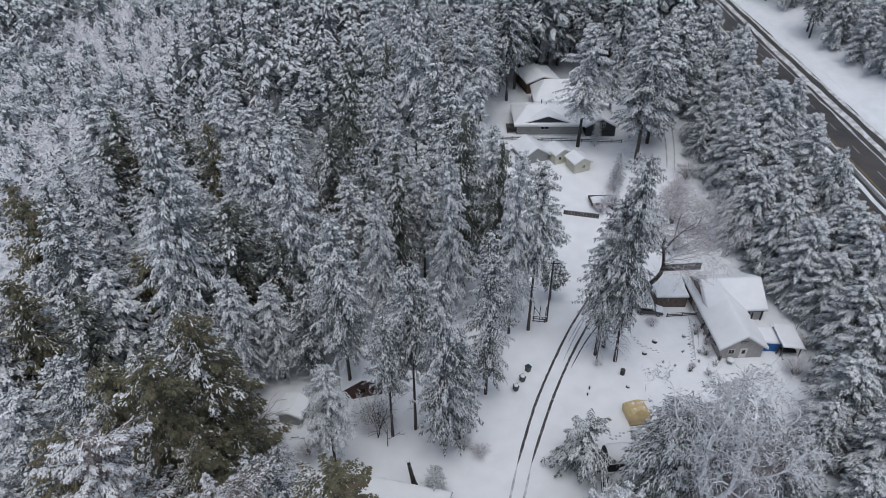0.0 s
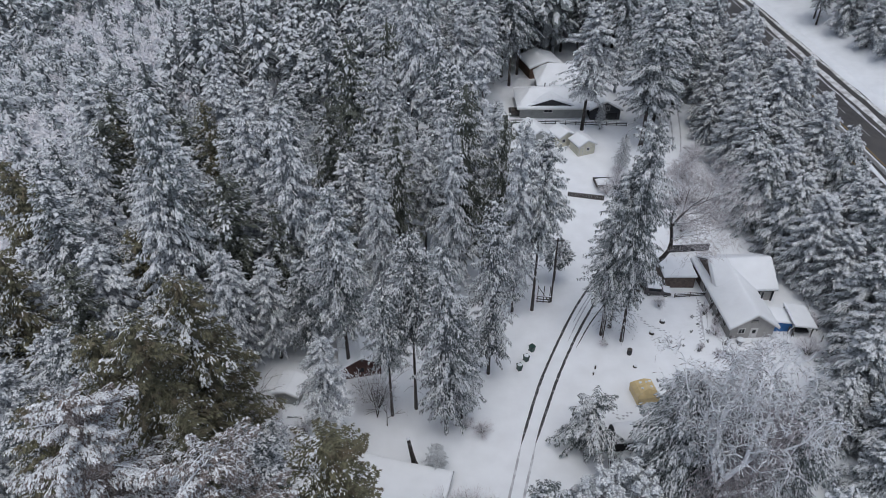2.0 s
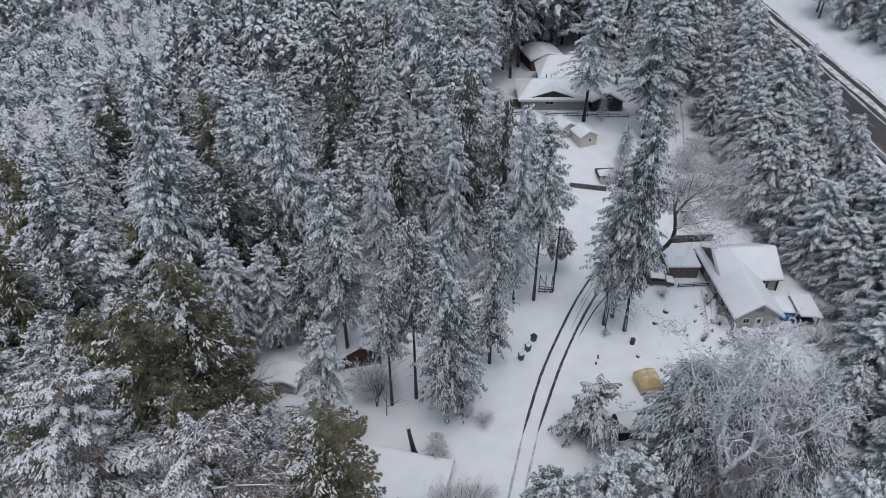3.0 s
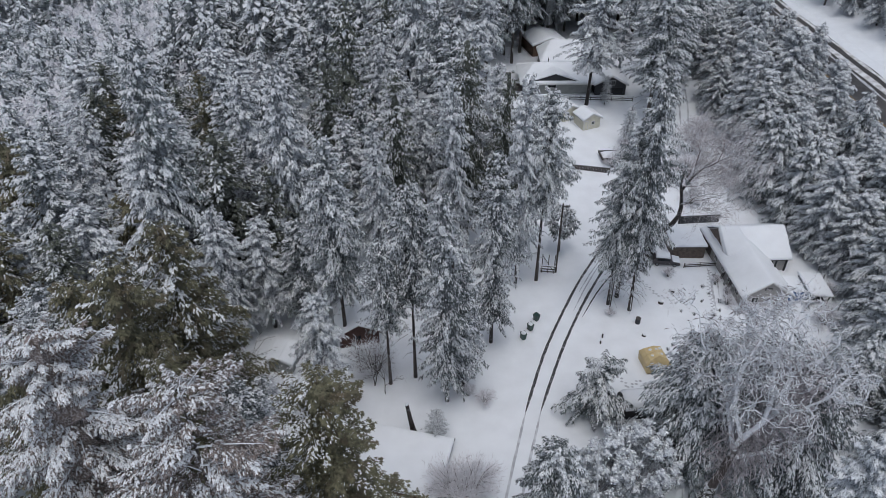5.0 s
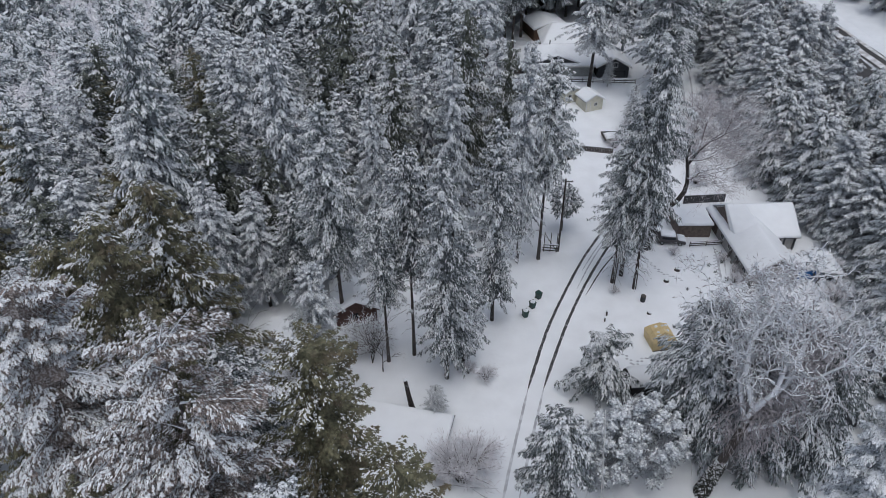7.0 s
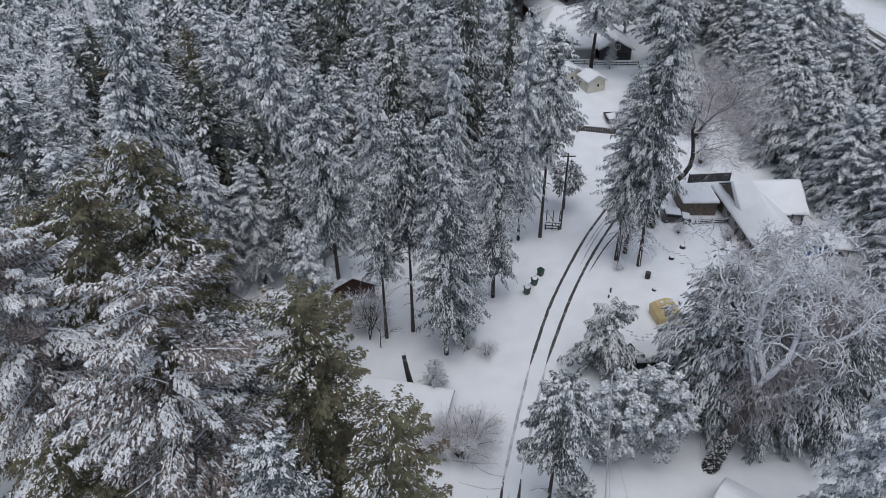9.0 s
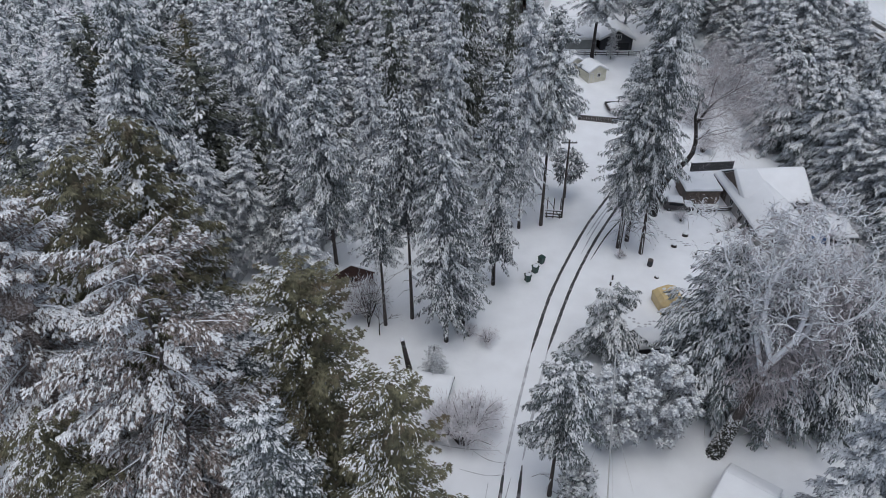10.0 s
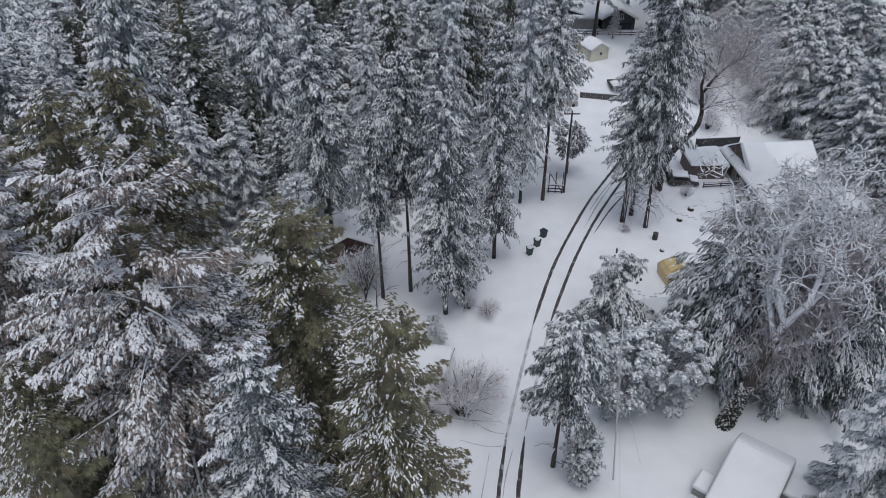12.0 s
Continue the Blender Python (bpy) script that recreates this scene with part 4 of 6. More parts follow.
woods("valley_woods", scatter(rng, 5000, -420, -170, 370, 640, 4.8, lambda x, y: abs(x) < 0.6 * y + 60 and x < -0.35 * y), "distant frosted woods on the valley floor", (12, 22), DISTANT)
woods("valley_floor_woods", scatter(rng, 9000, -640, -130, 500, 960, 8.4, lambda x, y: abs(x) < 0.62 * y + 60 and x < -0.2 * y), "distant frosted woods on the valley floor", (12, 22), FARTHEST)
woods("outer_woods", scatter(rng, 1500, -260, 260, -160, 420, 24.0, lambda x, y: not wedge(x, y) or y < -5), "snowy conifer woods round the settlement", (16, 26), PLAIN)

# ---- small trees, oaks and shrubs in the yard ----
def put(name, meshes, x, y, label, category="tree", turn=0.0, scale=1.0, group=""):
    return set_tree(name, meshes, x, y, 30 * scale, 1.0, label, category, group, turn)


put("pine_tree", conifer(201, 10.4, 3.1, 0.14, 90, 70, 0.4, 0.8, 0.6, power=0.5, ragged=0.45, stubs=10, tiers=0), 18.9, 59.6, "small ragged pine with snow on its loose boughs beside the carport")
put("pine_tree", conifer(202, 18.6, 3.1, 0.42, 120, 90, 0.34, 0.6, 0.6, power=0.5, stubs=8), 10.2, 40.6, "slender young pine dusted with snow beside the lane")
put("young_oak", round_tree(203, 11.2, 3.3, 150, 30, 0.36, 1.0, 0.03, lean=0.3, mat=M_RIME, lumps=1.0), 16.8, 46.6, "bushy evergreen oak thick with fresh snow")
put("young_oak", round_tree(204, 12.0, 3.7, 170, 30, 0.36, 1.0, 0.03, lean=0.3, mat=M_RIME, lumps=1.0), 21.0, 47.2, "broad evergreen oak thick with fresh snow")
put("snowy_shrub", round_tree(205, 6.6, 1.6, 80, 22, 0.34, 0.95, 0.06, lumps=0.6), 12.3, 38.9, "low shrub bowed under lumps of snow", "shrub")
put("young_oak", round_tree(206, 8.5, 2.4, 50, 24, 0.5, 0.6, 0.4), 19.3, 95.5, "small evergreen tree beside the utility pole")
for k, (x, y, h, r, sn) in enumerate(((28.4, 53.0, 19.0, 5.6, 0.5), (33.2, 51.2, 18.5, 5.8, 0.36), (38.6, 50.4, 17.5, 5.8, 0.34), (37.6, 56.2, 16.5, 5.6, 0.4), (31.4, 58.0, 15.5, 5.0, 0.55))):
    put("cedar_tree", conifer(211 + k, h, r, 0.02, 160, 100, 0.48, sn + 0.2, 0.85, power=0.42, slim=0.42, rows=1), x, y, "broad low cedar with long hanging fronds under an oak", group="cedars under the oaks")

# the great snow-laden oak over the cedars
def leader_oak(seed, trunk_pts, trunk_r, leaders, reach, girth):
    """An oak whose straight trunk parts into long leaders, each set with twisting side limbs."""
    r = random.Random(seed)
    sh, ends = Shape(), []
    fork = Vector(trunk_pts[-1])
    for k, (tip, start) in enumerate(leaders):
        foot, tip = Vector(trunk_pts[-2]).lerp(fork, start), Vector(tip)
        way = tip - foot
        sway = Vector((-way.y, way.x, 0)).normalized() * (0.12 if k % 2 else -0.12) * way.length
        line = [foot.lerp(tip, q) + sway * math.sin(q * 5.5) * (1 - q * 0.4) + Vector((0, 0, 0.16 * way.length * math.sin(math.pi * q) * (1 if k % 3 else -0.5))) for q in (0, 0.2, 0.4, 0.6, 0.8, 1)]
        sh.tube(line, [girth * g for g in (1.0, 0.85, 0.7, 0.52, 0.34, 0.14)], 7, cap=False)
        for j in range(12):
            q = 0.25 + 0.75 * j / 11
            i = min(4, int(q * 5))
            at = line[i].lerp(line[i + 1], q * 5 - i)
            a = j * 2.4 + k
            grow(sh, ends, r, at, Vector((math.cos(a), math.sin(a), r.uniform(-0.25, 0.7))) + way.normalized() * 0.4, reach * r.uniform(0.6, 1.15) * (1.15 - 0.4 * q), girth * 0.42 * (1.2 - 0.6 * q), 2, 5, 0.8, 0.0, 3, 0.052)
    tv, tf = twig_fan(np.random.default_rng(seed), ends, 2, 0.5, 0.06, 0.3)
    fv, ff = twig_fan(np.random.default_rng(seed + 1), ends, 1, 0.7, 0.035, 0.5)
    trunk = Shape().tube(trunk_pts, trunk_r, 9)
    return [("fine_twig", fast_mesh("fine_twig", fv, ff, M_VEIL)), ("trunk", trunk.mesh("trunk", M_TRUNK, True)), ("limb_crown", sh.mesh("limb_crown", M_OAK, True)), ("twig_crown", fast_mesh("twig_crown", tv, tf, M_FROST))]


great = leader_oak(9, [(0, 0, -0.4), (0.8, 0.0, 4), (1.6, 0.0, 8), (2.5, 0.3, 12.8)], [0.62, 0.5, 0.42, 0.3],
                   [((-0.4, 9.4, 21.8), 1.0), ((3.2, 6.6, 24.6), 1.0), ((9.2, 6.4, 25.0), 0.9), ((10.6, 1.2, 21.6), 0.75), ((5.0, 1.6, 23.4), 1.0), ((6.5, 10.5, 22.0), 0.6), ((13.0, 5.5, 20.0), 0.4)], 3.4, 0.27)
ivy_rng = np.random.default_rng(10)
n = 1700
q = ivy_rng.uniform(0, 1, n)
a = ivy_rng.uniform(0, 6.28, n)
rad = (0.62 - 0.25 * q) * ivy_rng.uniform(0.75, 1.15, n)
at = np.stack([1.08 * q + np.cos(a) * rad, np.sin(a) * rad, 5.4 * q], -1)
iv, if_ = blades(ivy_rng, at, np.stack([np.cos(a), np.sin(a), -0.7 + 0 * a], -1), ivy_rng.uniform(0.2, 0.42, n), ivy_rng.uniform(0.14, 0.28, n), ivy_rng.uniform(0, 0.4, n), ivy_rng.uniform(0, 0.3, n))
on = ivy_rng.uniform(0, 1, n) < 0.3 + 0.6 * q
isn, isf = blades(ivy_rng, at[on], np.stack([np.cos(a[on]), np.sin(a[on]), -0.2 + 0 * a[on]], -1), ivy_rng.uniform(0.15, 0.35, on.sum()), ivy_rng.uniform(0.1, 0.24, on.sum()), ivy_rng.uniform(0, 0.3, on.sum()), ivy_rng.uniform(0, 0.3, on.sum()), 0.1)
v_rng = np.random.default_rng(14)
n = 3800
q = v_rng.uniform(0, 1, n)
hang_at = np.stack([2.0 + 6.5 * q + v_rng.normal(0, 1.3, n), 0.2 + 3.0 * q + v_rng.normal(0, 1.2, n), 9.5 + 9.0 * q + v_rng.normal(0, 2.0, n)], -1)
vv, vf = blades(v_rng, hang_at, v_rng.normal(0, 0.7, (n, 3)) + [0.1, -0.3, -0.5], v_rng.uniform(0.5, 1.5, n), np.full(n, 0.05), v_rng.uniform(0.1, 0.9, n), v_rng.uniform(0, 0.3, n))
put("oak_tree", great + [("twig_veil", fast_mesh("twig_veil", vv, vf, M_VEIL)), ("ivy", fast_mesh("ivy", iv, if_, M_IVY)), ("ivy_snow", fast_mesh("ivy_snow", isn, isf, M_LOAD))],
    27.5, 45.4, "great tall oak, ivied trunk, bare branches lined with snow")

# bare dark oak by the bend
r = random.Random(5)
limbs, sprays, tips = Shape(), Shape(), []
limbs.tube([(0, 0, -0.3), (-0.1, -0.6, 3.2), (0.0, -1.3, 5.8), (0.7, -1.4, 7.4), (1.6, -1.4, 8.8), (2.7, -1.4, 10.0), (3.35, -1.4, 11.4), (3.45, -1.4, 13.0), (3.15, -1.4, 14.8), (2.6, -1.4, 17.0), (2.7, -1.4, 19.0)], [0.6, 0.5, 0.46, 0.43, 0.4, 0.37, 0.34, 0.3, 0.26, 0.2, 0.12], 9)
limbs.tube([(0.0, -1.2, 5.4), (-0.5, -1.2, 9.0), (-0.3, -1.4, 13.0)], [0.3, 0.24, 0.12], 7)
limbs.tube([(2.9, -1.4, 15.8), (4.0, -1.3, 17.8), (5.6, -1.0, 19.6), (7.2, -0.6, 20.6)], [0.2, 0.17, 0.12, 0.05], 6)
for k in range(13):
    a = k * 0.97
    at = (Vector((3.3, -1.4, 13.6)), Vector((2.7, -1.4, 16.8)), Vector((4.0, -1.3, 17.8)), Vector((5.4, -1.0, 19.4)))[k % 4]
    grow(sprays, tips, r, at, Vector((math.cos(a) * 0.7 + 0.75, math.sin(a) * 0.8 + 0.3, r.uniform(0.1, 0.8))), r.uniform(4.0, 6.2), 0.12, 3, 5, 0.22, 0.03, 3, 0.018)
tv, tf = twig_fan(np.random.default_rng(5), tips, 6, 1.2, 0.035, 0.1)
put("oak_tree", [("trunk", limbs.mesh("trunk", M_BARK, True)), ("limb_crown", sprays.mesh("limb_crown", M_REDTWIG, True)), ("twig_crown", fast_mesh("twig_crown", tv, tf, M_VEIL))], 32.3, 90.4, "bare dark oak leaning out, with a haze of rimed twigs")

SHRUBS = [frosted_bush(301 + i, 4.0, 2.3, 24, 14, 0.05) for i in range(3)]
RED_SHRUB = frosted_bush(311, 4.5, 2.0, 18, 16, 0.05, M_REDTWIG)
for k, (x, y, s) in enumerate(((47, 118, 1.3), (50, 127, 1.3), (54, 133, 1.2), (45.5, 110, 1.0), (2.0, 46.8, 1.5), (3.4, 49.0, 1.2), (0.6, 48.2, 1.2), (-24.5, 62.0, 1.2), (-22.0, 60.0, 1.0),
                               (-27.0, 64.5, 1.2), (-19.0, 62.0, 0.8), (56.0, 77.0, 0.9), (58.0, 73.0, 1.0), (59.5, 84.0, 0.6),
                               (44.0, 84.0, 0.4), (43.4, 87.0, 0.4), (43.2, 81.6, 0.5), (36.8, 128.0, 0.7), (35.6, 122.6, 1.1), (33.2, 121.6, 0.8), (3.0, 63.0, 0.5), (5.2, 62.0, 0.6), (36.0, 88.6, 0.5), (24.8, 79.2, 0.35), (40.2, 78.5, 0.3), (42.2, 77.0, 0.35))):
    put("frosted_shrub", SHRUBS[k % 3], x, y, "leafless shrub furred with white rime", "shrub", k * 77, s, "rimed shrubs")
for x, y, s in ((-9.6, 66.8, 1.4), (-11.4, 67.6, 1.2), (33.0, 47.5, 0.8)):
    put("bare_shrub", RED_SHRUB, x, y, "reddish bare shrub with a little snow", "shrub", x * 50, s, "bare shrubs")

# ---- buildings ----
def gable_house(name, m, w, l, eave, peak, wall, label, category, over=0.4, snow_t=0.3, ridge_x=0.0, group="", trim=M_TRIM, low=-0.5, board=0.0):
    """A house with its ridge along local y and a gable towards local -y; returns the thing."""
    top = thing(name, m, label, category, group)
    hw = w / 2
    part("wall", Shape().prism([(-hw, low), (hw, low), (hw, eave), (ridge_x, peak), (-hw, eave)], 0, l), wall, top)
    if board:
        sh = Shape()
        k = int(eave / board)
        for i in range(k):
            z = 0.1 + i * board
            sh.box(-hw - 0.025, hw + 0.025, -0.025, l + 0.025, z, z + board * 0.82)
        part("siding", sh, wall, top)
    pl, pr = (peak - eave) / (hw + ridge_x), (peak - eave) / (hw - ridge_x)
    t = 0.16
    for s, sl in ((-1, pl), (1, pr)):
        ex = s * (hw + over)
        ez = eave - over * sl
        prof = [(ridge_x, peak + 0.02), (ridge_x, peak + t), (ex, ez + t), (ex, ez + 0.02)]
        part("roof", Shape().prism(prof if s < 0 else prof[::-1], -over, l + over), M_DARK, top)
        a, b = (ridge_x, -over - 0.04, peak + t), (ridge_x, l + over + 0.04, peak + t)
        c, d = (ex + s * 0.05, l + over + 0.04, ez + t), (ex + s * 0.05, -over - 0.04, ez + t)
        q = (a, b, c, d) if s < 0 else (b, a, d, c)
        part("snow", Shape().blanket(*q, thick=snow_t, nu=max(6, int(l * 1.5)), nv=max(5, int(hw * 2)), seed=ex + m.translation.x, open_a=True), M_SNOW, top, smooth=True)
        for yb in (-over - 0.03, l + over - 0.03):
            part("bargeboard", Shape().prism([(ridge_x, peak - 0.08), (ridge_x, peak + t), (ex, ez + t), (ex, ez - 0.08)] if s < 0 else [(ex, ez - 0.08), (ex, ez + t), (ridge_x, peak + t), (ridge_x, peak - 0.08)], yb, yb + 0.06), trim, top)
    return top


def window(top, x, z, w, h, y=0.0, side=None, name="window", frame_mat=None):
    """A framed window on the front (y) or on a side wall (side = x of that wall)."""
    def place(sh):
        if side is not None:
            sg = 1 if side > 0 else -1
            sh.v = [(side - sg * (q[1] - y), x + (q[0] - x), q[2]) for q in sh.v]
        return sh
    sh = Shape()
    for x0, x1, z0, z1 in ((x - w / 2 - 0.1, x - w / 2, z - 0.1, z + h + 0.1), (x + w / 2, x + w / 2 + 0.1, z - 0.1, z + h + 0.1), (x - w / 2, x + w / 2, z + h, z + h + 0.1), (x - w / 2, x + w / 2, z - 0.1, z), (x - 0.03, x + 0.03, z, z + h)):
        sh.box(x0, x1, y - 0.09, y - 0.005, z0, z1)
    fr = part(name, place(sh), frame_mat or M_TRIM, top)
    for x0, x1 in ((x - w / 2, x - 0.03), (x + 0.03, x + w / 2)):
        part("pane", place(Shape().box(x0, x1, y - 0.05, y - 0.006, z, z + h)), M_GLASS, fr)
    return fr


def door(top, x, w=0.9, h=2.0, y=0.0, mat=M_TRIM, glass=True):
    d = part("door", Shape().box(x - w / 2, x + w / 2, y - 0.07, y - 0.005, 0.1, h), mat, top)
    sh = Shape()
    for x0, x1, z0, z1 in ((x - w / 2 - 0.12, x - w / 2, 0.1, h + 0.12), (x + w / 2, x + w / 2 + 0.12, 0.1, h + 0.12), (x - w / 2, x + w / 2, h, h + 0.12)):
        sh.box(x0, x1, y - 0.1, y - 0.004, z0, z1)
    part("door_frame", sh, M_TRIM, d)
    if glass:
        part("pane", Shape().box(x - w * 0.3, x + w * 0.3, y - 0.085, y - 0.01, 1.05, h - 0.2), M_GLASS, d)
    part("door_handle", Shape().box(x + w * 0.36, x + w * 0.42, y - 0.14, y - 0.07, 1.0, 1.12), M_METAL, d)
    return d


# the grey house by the yard
ZH = 0.0
house = gable_house("house", pose(48.5, 80.9, ZH, 0, 0, 2.6), 7.0, 13.2, 2.6, 5.05, M_SIDING, "single-storey grey house with a snow-covered cross-gabled roof", "house", over=0.5, snow_t=0.32)
door(house, 0.3)
window(house, -1.7, 1.1, 0.9, 0.9)
part("vent", Shape().box(-0.55, 0.55, -0.06, -0.005, 3.3, 3.75), M_DARK, house)
for k in range(5):
    part("slat", Shape().box(-0.5, 0.5, -0.09, -0.03, 3.34 + k * 0.08, 3.38 + k * 0.08), M_SIDING, house)
for y in (2.2, 5.0, 8.0, 11.0):
    window(house, y, 1.0, 1.1, 1.0, side=-3.5)
# its cross wing
wing = Shape().prism([(0, -0.3), (9.0, -0.3), (9.0, 2.6), (4.5, 5.5), (0, 2.6)], -2.9, 7.2)
wing.v = [(q[1], 9.0 + q[0], q[2]) for q in wing.v]
part("wing_wall", wing, M_SIDING, house, "tan-grey end wall")
west = Shape().prism([(0.2, 2.4), (8.8, 2.4), (4.5, 5.45)], -3.0, -2.91)
west.v = [(q[1], 9.0 + q[0], q[2]) for q in west.v]
part("gable_cladding", west, M_GARAGE, house, "dark brown gable boards")
for s in (-1, 1):
    ey, ez = 13.5 + s * 5.0, 2.32
    for z0, z1, mat, nm in ((0.02, 0.18, M_DARK, "wing_roof"),):
        prof = [(13.5, 5.5 + z0), (13.5, 5.5 + z1), (ey, ez + z1), (ey, ez + z0)]
        sh = Shape().prism(prof if s < 0 else prof[::-1], -3.15, 7.75)
        sh.v = [(q[1], q[0], q[2]) for q in sh.v]
        part(nm, sh, mat, house)
    q = [(-3.18, 13.5, 5.68), (7.8, 13.5, 5.68), (7.8, ey + s * 0.05, ez + 0.18), (-3.18, ey + s * 0.05, ez + 0.18)]
    part("snow", Shape().blanket(*(q if s > 0 else [q[1], q[0], q[3], q[2]]), thick=0.3, nu=18, nv=12, seed=s, open_a=True), M_SNOW, house, smooth=True)
part("snow_drift", Shape().blanket((-3.1, 13.5, 5.66), (0.2, 13.5, 5.66), (0.2, 7.2, 5.12), (-3.1, 8.4, 2.95), thick=0.34, nu=10, nv=14, seed=41), M_SNOW, house, smooth=True)
strip_roof = Shape().prism([(-4.0, 2.25), (-4.0, 2.42), (-2.95, 3.16), (-2.95, 3.0)], 13.4, 17.9)
part("eave_roof", strip_roof, M_DARK, house)
part("eave_wall", Shape().box(-3.5, -2.95, 13.2, 17.5, -0.4, 2.5), M_GARAGE, house, "dull brown boards")
rake = Shape().prism([(13.4, 5.36), (13.4, 5.66), (8.5, 2.5), (8.5, 2.2)], -3.22, -3.14)
rake.v = [(q[1], q[0], q[2]) for q in rake.v]
part("bargeboard", rake, M_TRIM, house)
part("snow", Shape().blanket((-2.95, 13.2, 3.16), (-2.95, 17.95, 3.16), (-4.05, 17.95, 2.42), (-4.05, 13.2, 2.42), thick=0.3, nu=9, nv=4, seed=31, open_a=True), M_SNOW, house, smooth=True)
for x in (4.6, 7.0):
    part("garage_post", Shape().box(x, x + 0.25, 8.75, 8.95, 0, 2.6), M_DARK, house)
part("chimney_pipe", Shape().tube([(3.6, 6.0, 2.6), (3.6, 6.0, 4.3)], [0.14, 0.14], 8), M_DARK, house)

# brown outbuilding joined to the house's west side
garage = thing("garage", pose(37.9, 93.5, 0), "low brown garage with deep snow on its flat roof", "garage")
part("wall", Shape().box(0, 5.3, 0, 5.2, -0.3, 2.3), M_GARAGE, garage)
part("roof", Shape().box(-0.2, 5.4, -0.2, 5.5, 2.3, 2.42), M_DARK, garage)
part("snow", Shape().blanket((-0.25, -0.22, 2.42), (5.45, -0.22, 2.42), (5.45, 5.6, 2.42), (-0.25, 5.6, 2.42), thick=0.42, seed=4, lump=0.14), M_SNOW, garage, smooth=True)
for k in range(11):
    part("board", Shape().box(0.05 + k * 0.475, 0.46 + k * 0.475, -0.03, 0.0, 0, 2.25), M_GARAGE, garage)


def board_fence(x0, y0, x1, y1, h, label, mat=M_OLDWOOD, boards=True, snow=0.12, group=""):
    L = math.hypot(x1 - x0, y1 - y0)
    z = land((x0 + x1) / 2, (y0 + y1) / 2) - 0.05
    f = thing("fence", pose(x0, y0, z, 0, 0, math.degrees(math.atan2(y1 - y0, x1 - x0))), label, "fence", group)
    n = max(2, round(L / 2.4))
    for i in range(n + 1):
        part("post", Shape().box(i * L / n - 0.06, i * L / n + 0.06, -0.02, 0.1, -0.2, h + 0.08), mat, f)
    if boards:
        k = max(4, int(L / 0.3))
        for i in range(k):
            part("board", Shape().box(i * L / k + 0.01, (i + 1) * L / k - 0.01, -0.05, -0.02, 0.0, h + 0.05 * ((i * 7) % 3 - 1)), mat, f)
    else:
        for zr in (0.3, 0.75, 1.15):
            part("rail", Shape().box(0, L, -0.05, 0.0, zr * h / 1.25, zr * h / 1.25 + 0.16), mat, f)
    if snow:
        part("snow", Shape().blanket((0, -0.09, h), (L, -0.09, h), (L, 0.12, h), (0, 0.12, h), thick=snow, nu=int(L * 1.5) + 2, nv=3, seed=x0), M_SNOW, f, smooth=True)
    return f


board_fence(41.7, 103.6, 49.0, 104.2, 1.7, "dark weathered board fence capped with snow", M_DARK)
board_fence(25.2, 121.0, 32.2, 119.5, 1.2, "grey board fence at the lane's end, drifted with snow")
board_fence(-6.4, 127.6, 0.5, 127.2, 1.3, "dark board fence among the pines")
board_fence(9.5, 150.0, 42.5, 148.0, 1.2, "dark rail fence with snow on its rails", M_DARK, False)
wire = thing("fence", pose(59.5, 80.0, land(60, 90), 0, 0, math.degrees(math.atan2(20.0, 2.7))), "thin wire fence on slim posts behind the house", "fence")
for k in range(9):
    part("post", Shape().tube([(k * 2.52, 0, -0.2), (k * 2.52, 0, 1.35)], [0.05, 0.05], 6), M_OLDWOOD, wire)
for z in (0.4, 0.85, 1.25):
    part("wire", Shape().tube([(0, 0, z), (20.16, 0, z)], [0.018, 0.018], 4), M_METAL, wire)
board_fence(39.2, 90.8, 44.6, 91.3, 0.9, "low dark rail fence beside the house", M_OLDWOOD, False, 0.08)

# blue tarped lean-to and open shelter at the house's corner
lean = thing("lean_to", pose(52.6, 82.4, 0), "lean-to wrapped in a blue tarpaulin with snow on its roof", "shed")
part("tarp", Shape().prism([(0.1, -0.2), (2.9, -0.2), (2.9, 1.75), (0.1, 2.05)], 0, 3.4), M_BLUE, lean)
part("snow", Shape().blanket((0.0, -0.15, 2.06), (3.05, -0.15, 1.74), (3.05, 3.55, 1.74), (0.0, 3.55, 2.06), thick=0.3, seed=7), M_SNOW, lean, smooth=True)
part("plank", Shape().box(2.2, 2.4, -0.6, -0.45, -0.1, 1.5), M_OLDWOOD, lean)
shelter = thing("open_shelter", pose(55.0, 81.0, 0, 0, 0, -3), "open shelter on posts with a sloping snowy roof", "shelter")
for x in (0.2, 3.1):
    for y in (0.2, 4.8):
        part("post", Shape().box(x, x + 0.14, y, y + 0.14, -0.2, 2.1), M_OLDWOOD, shelter)
part("roof", Shape().prism([(0, 2.45), (0, 2.55), (3.5, 2.2), (3.5, 2.1)], -0.2, 5.3), M_OLDWOOD, shelter)
part("snow", Shape().blanket((-0.05, -0.25, 2.55), (3.55, -0.25, 2.2), (3.55, 5.35, 2.2), (-0.05, 5.35, 2.55), thick=0.3, seed=9), M_SNOW, shelter, smooth=True)
part("bench", Shape().box(0.5, 2.9, 0.6, 1.6, 0.6, 0.75), M_DARK, shelter)
part("back_wall", Shape().box(0.1, 3.4, 5.0, 5.1, -0.2, 2.1), M_DARK, shelter)


